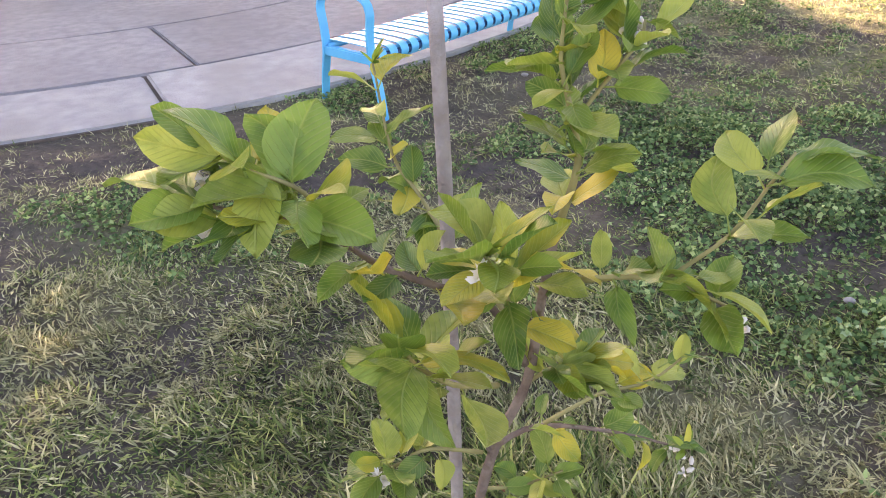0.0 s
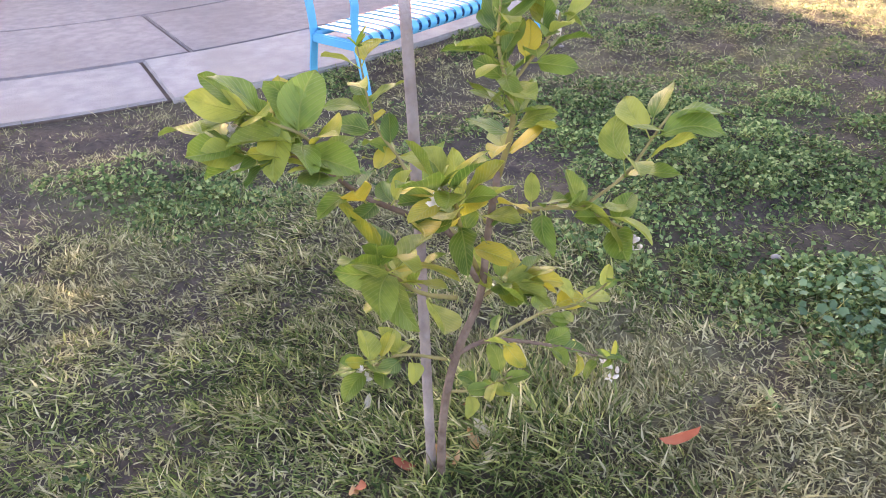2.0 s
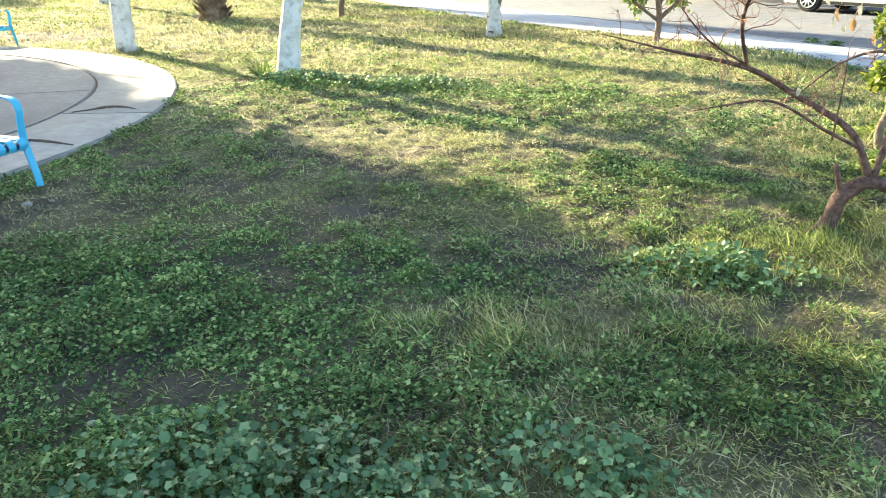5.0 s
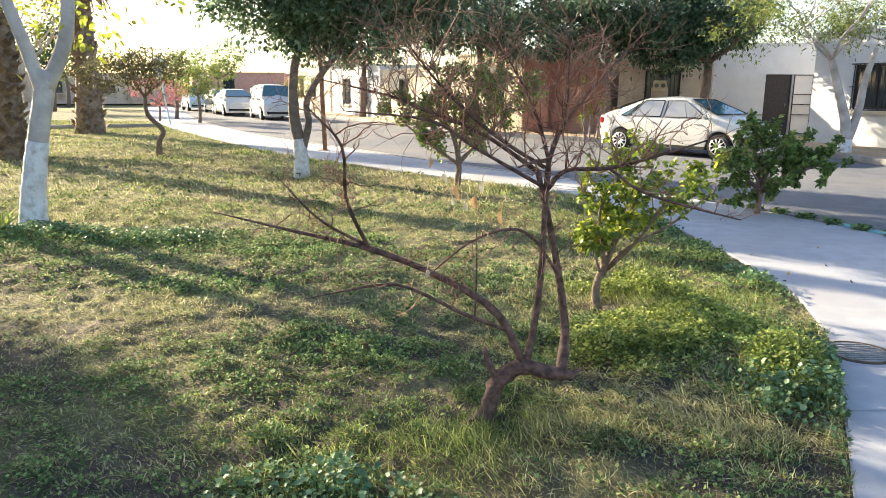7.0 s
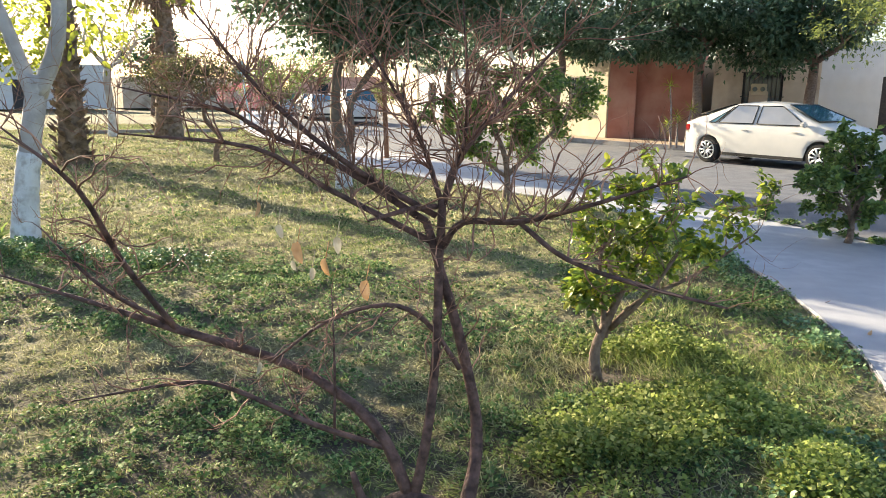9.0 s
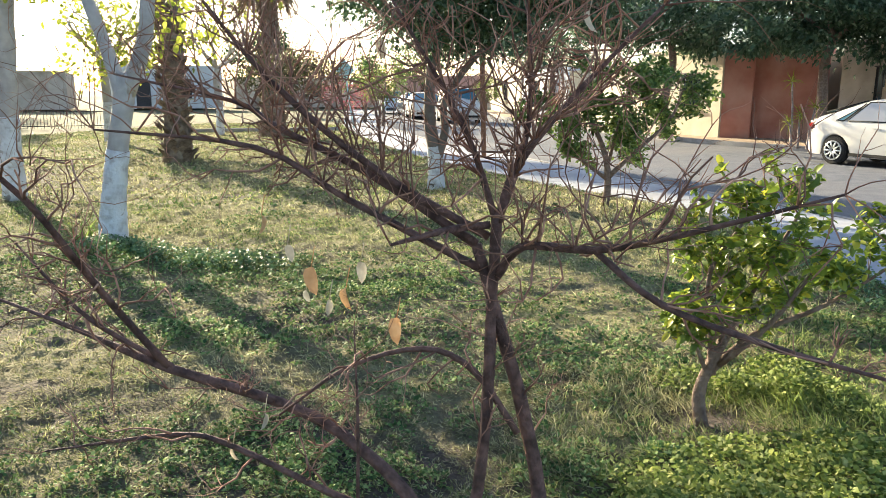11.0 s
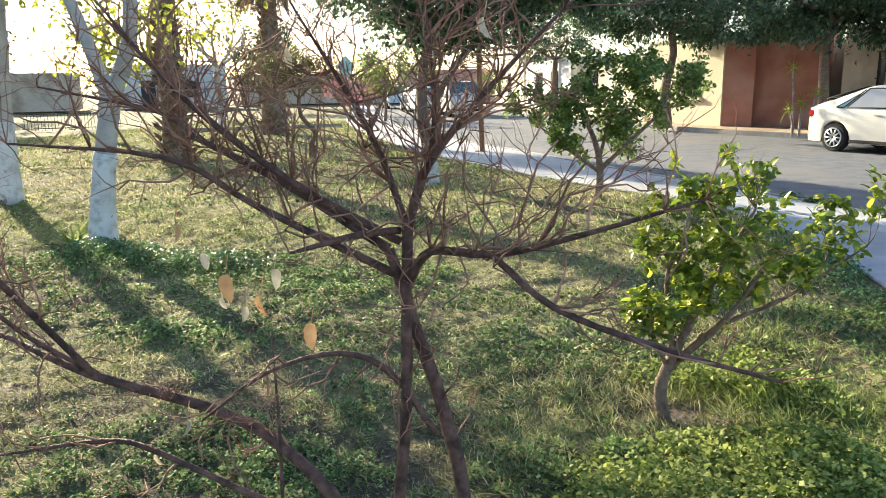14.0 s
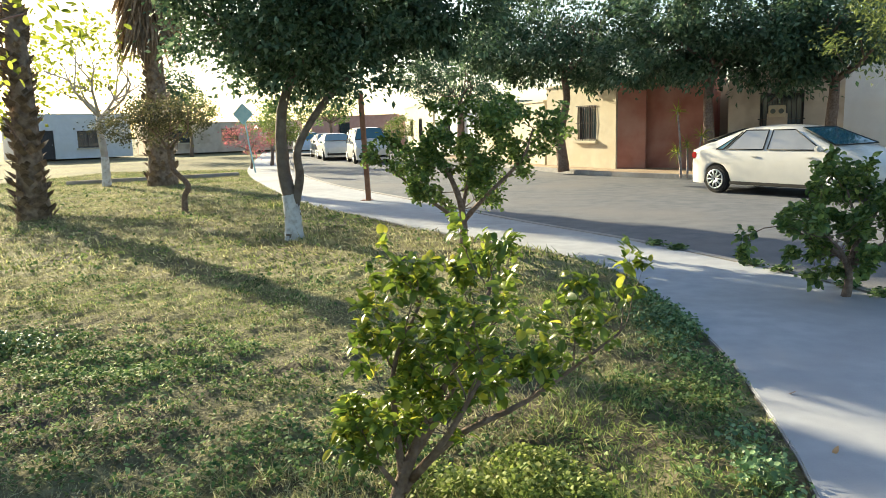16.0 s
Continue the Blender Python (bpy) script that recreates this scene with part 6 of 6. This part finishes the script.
MALLOW = [(-2.25, 0.42, 0.5, 0.28), (-1.75, 0.35, 0.4, 0.25), (-1.35, 0.62, 0.25, 0.2), (-3.2, 7.15, 0.75, 0.28), (-4.5, 7.4, 0.5, 0.3), (1.65, 3.2, 0.3, 0.4), (1.9, 3.7, 0.2, 0.3), (-0.7, 2.2, 0.4, 0.2), (2.2, 8.3, 0.25, 0.8), (2.35, 5.6, 0.15, 0.5)]
TALL = [(1.3, 5.3, 0.8, 0.55), (1.6, 6.3, 0.6, 0.8), (0.0, 2.7, 0.6, 0.25), (-0.9, 1.8, 0.7, 0.5), (-0.4, 2.5, 0.9, 0.4), (1.2, 2.6, 0.3, 0.4), (-3.4, -0.55, 0.6, 0.4), (-1.6, 1.5, 0.5, 0.3), (1.7, 8.8, 0.5, 1.6), (0.6, 11.6, 1.0, 0.7), (-2.8, 13.0, 0.6, 0.4), (-5.0, 17.5, 1.2, 0.5)]
LUSH = [(-4.5, -0.65, 1.0, 0.5), (-4.1, 0.7, 0.35, 0.5), (-3.3, -0.2, 0.8, 0.5), (-1.2, 0.3, 0.8, 0.6)]
FRESH = [(1.3, 4.2, 0.6, 0.45), (1.75, 3.6, 0.35, 0.4), (0.9, 3.8, 0.4, 0.35), (1.2, 5.3, 0.5, 0.4), (-0.7, 1.2, 0.35, 0.3)]


def sow(box, per_m2, seed):
    x0, x1, y0, y1 = box
    rng = np.random.RandomState(seed)
    n = int((x1 - x0) * (y1 - y0) * per_m2)
    x, y = rng.uniform(x0, x1, n), rng.uniform(y0, y1, n)
    r = np.hypot(x - RX, y - RY)
    ok = ((r > R_OUT - 0.03) | (r < R_IN - 0.03)) & ~inside(x, y, PAVED)
    return x[ok], y[ok], rng


def grass(box, per_m2, length, width, seed, dry, green, fresh):
    x, y, rng = sow(box, per_m2, seed)
    bare, weed, lump = spots(x, y, BARE), spots(x, y, WEEDY), lumps(x, y)
    lush = spots(x, y, LUSH)
    thin = patchy(x, y, 1.1, 3)
    keep = rng.uniform(0, 1, len(x)) > np.clip(1.1 * bare + 0.2 * weed + 1.0 * (0.36 - thin) + 0.45 * (0.35 - lump), 0, 0.95) * (1 - 0.8 * lush)
    x, y, lump, bare, lush = x[keep], y[keep], lump[keep], bare[keep], lush[keep]
    n = len(x)
    tall = spots(x, y, TALL) * (0.4 + patchy(x, y, 2.0, 5))
    ln = length * rng.uniform(0.5, 1.3, n) * (1 + 1.5 * tall * rng.uniform(0.2, 1, n) ** 1.5) * (0.6 + 0.8 * lump)
    flow = 6.28 * patchy(x, y, 1.6, 17)
    way = np.c_[0.5 * np.cos(flow) + rng.normal(0, 0.65, n), 0.5 * np.sin(flow) + rng.normal(0, 0.65, n), rng.uniform(0.05, 0.75, n) + 0.8 * tall + 0.35 * (y > 8)]
    p = np.c_[x, y, ground_z(x, y) - 0.004]
    size = np.c_[width * rng.uniform(0.7, 1.4, n), ln, ln]
    # past y 7 more dry blades, putting sunlit gold into the lawn colour
    hue = patchy(x, y, 0.9, 7) + 0.16 * tall + 0.12 * spots(x, y, WEEDY) - 0.15 * bare - 0.2 * lush - 0.07 * (y > 7) + rng.normal(0, 0.13, n)
    tr = turns(way, rng.uniform(-1, 1, n))
    bright = spots(x, y, FRESH) * (0.5 + lump) > rng.uniform(0.3, 0.9, n)
    for geo, pick in ((fresh, bright), (green, ~bright & (hue > 0.52)), (dry, ~bright & (hue <= 0.52))):
        if pick.any():
            geo.scatter(LANCE, SMALL_F, p[pick], tr[pick], size[pick])


def weeds(box, per_m2, size, seed, low):
    x, y, rng = sow(box, per_m2, seed)
    lump = lumps(x, y)
    f = 0.5 * spots(x, y, WEEDY) + 0.5 * (patchy(x, y, 0.8, 9) - 0.4) + 0.45 * (lump - 0.45) + 0.35 * (patchy(x, y, 6.0, 19) - 0.5) - 0.7 * spots(x, y, BARE) - 0.35 * spots(x, y, LUSH)
    keep = rng.uniform(0, 0.6, len(x)) < f
    x, y, f, lump = x[keep], y[keep], f[keep], lump[keep]
    n = len(x)
    p = np.c_[x, y, ground_z(x, y) + rng.uniform(0.0, 1, n) * (0.008 + 0.075 * lump * (0.3 + 0.8 * np.clip(f, 0, 1)))]
    a = rng.uniform(0, 6.28, n)
    low.scatter(SMALL * np.array([1.35, 1, 1.4]), SMALL_F, p, turns(np.c_[np.cos(a), np.sin(a), rng.normal(0.1, 0.55, n)], rng.normal(0, 0.7, n)), size * rng.uniform(0.5, 1.4, n))


def leafy_mounds(box, per_m2, size, seed, geo):
    """Bright small-leaved growth heaped into cushions."""
    x, y, rng = sow(box, per_m2, seed)
    f = np.clip(1.3 * spots(x, y, FRESH), 0, 1) * (0.3 + 0.9 * cushions(x, y, 0.3, 91, 0.85)) - 1.2 * spots(x, y, BARE)
    keep = rng.uniform(0.1, 0.8, len(x)) < f
    x, y, f = x[keep], y[keep], f[keep]
    n = len(x)
    p = np.c_[x, y, ground_z(x, y) + rng.uniform(0.1, 1, n) ** 0.6 * 0.15 * f]
    a = rng.uniform(0, 6.28, n)
    geo.scatter(SMALL * np.array([1.2, 1, 1.4]), SMALL_F, p, turns(np.c_[np.cos(a), np.sin(a), rng.normal(0.35, 0.5, n)], rng.normal(0, 0.7, n)), size * rng.uniform(0.5, 1.4, n))


def mallows(box, per_m2, size, seed, geo, stalks):
    x, y, rng = sow(box, per_m2, seed)
    f = spots(x, y, MALLOW)
    keep = rng.uniform(0.12, 1.0, len(x)) < f * (0.35 + 1.1 * lumps(x, y))
    x, y, f = x[keep], y[keep], f[keep]
    n = len(x)
    z = ground_z(x, y) + rng.uniform(0.02, 0.13, n) * (0.4 + 0.6 * f)
    p = np.c_[x, y, z]
    a = rng.uniform(0, 6.28, n)
    geo.scatter(ROUND, ROUND_F, p, turns(np.c_[np.cos(a), np.sin(a), rng.normal(0.1, 0.45, n)], rng.normal(0, 0.55, n)), size * rng.uniform(0.4, 1.3, n))
    q = np.c_[x + rng.normal(0, 0.03, n), y + rng.normal(0, 0.03, n), ground_z(x, y)]
    way = p - q
    stalks.scatter(LANCE * np.array([1, 1, 0]), SMALL_F, q, turns(way, rng.uniform(-1, 1, n)), np.c_[np.full(n, 0.003), np.linalg.norm(way, axis=1), np.ones(n)])


NEAR, MIDDLE, FAR = (-6.6, 2.7, -1.3, 4.6), (-8.5, 2.7, 4.6, 10.0), (-20.0, 2.5, 10.0, 34.0)
BED = (RX - 2.3, RX + 2.3, RY - 2.3, RY + 2.3)
dry, green, fresh, low, round_leaves = Geo(), Geo(), Geo(), Geo(), Geo()
grass(NEAR, 6200, 0.042, 0.0038, 101, dry, green, fresh)
grass((-5.3, -2.1, -1.4, 0.6), 13500, 0.045, 0.0054, 111, dry, green, fresh)
grass((-2.2, -0.2, -0.5, 1.6), 5000, 0.06, 0.004, 114, dry, green, fresh)
grass((-2.6, 0.2, 2.6, 5.2), 4500, 0.034, 0.0042, 115, dry, green, fresh)
grass((-0.2, 2.3, 2.6, 5.4), 5000, 0.07, 0.0042, 112, dry, green, fresh)
grass(MIDDLE, 2600, 0.05, 0.006, 102, dry, green, fresh)
grass(FAR, 430, 0.08, 0.014, 103, dry, green, fresh)
grass((-19, -8.5, 10.0 - 12, 10.0), 300, 0.07, 0.012, 107, dry, green, fresh)
grass((-6.0, 0.2, -4.5, -1.4), 900, 0.05, 0.008, 113, dry, green, fresh)
leafy_mounds((0.0, 2.5, 2.9, 5.6), 11000, 0.026, 116, fresh)
weeds(NEAR, 10800, 0.0195, 104, low)
weeds(MIDDLE, 4000, 0.026, 105, low)
weeds(FAR, 130, 0.06, 106, low)
weeds(BED, 5000, 0.05, 108, low)
kerb_line = np.array([k for k in KE if 6.5 < k[1] < 12.5])
krng = np.random.RandomState(31)
pick = krng.randint(0, len(kerb_line), 2600)
on = patchy(kerb_line[pick, 0] * 2, kerb_line[pick, 1] * 2, 1.0, 33) > 0.36
kp = np.c_[kerb_line[pick] + krng.normal(0, 0.05, (2600, 2)), krng.uniform(0.03, 0.09, 2600)][on]
ka = krng.uniform(0, 6.28, len(kp))
low.scatter(SMALL * np.array([1.3, 1, 1]), SMALL_F, kp, turns(np.c_[np.cos(ka), np.sin(ka), krng.normal(0.2, 0.3, len(kp))], krng.normal(0, 0.5, len(kp))), krng.uniform(0.03, 0.06, len(kp)))
mallows((-6.5, 2.75, -0.3, 9.5), 5200, 0.028, 109, round_leaves, green)
tagged(part("dry_grass", dry, GRASS_DRY), "short dry straw-coloured lawn grass", "grass", kind="stuff")
tagged(part("green_grass", green, GRASS_GREEN), "patchy green grass, taller round the trees", "grass", kind="stuff")
tagged(part("fresh_grass", fresh, GRASS_FRESH), "bright yellow-green grass tufts round the young lemon tree", "grass", kind="stuff")
tagged(part("low_weeds", low, WEED_LEAF), "dark green creeping weeds spread over the lawn", "weeds", kind="stuff")
tagged(part("mallow_weeds", round_leaves, MALLOW_LEAF), "round-leaved green mallow clumps in the grass", "weeds", kind="stuff")
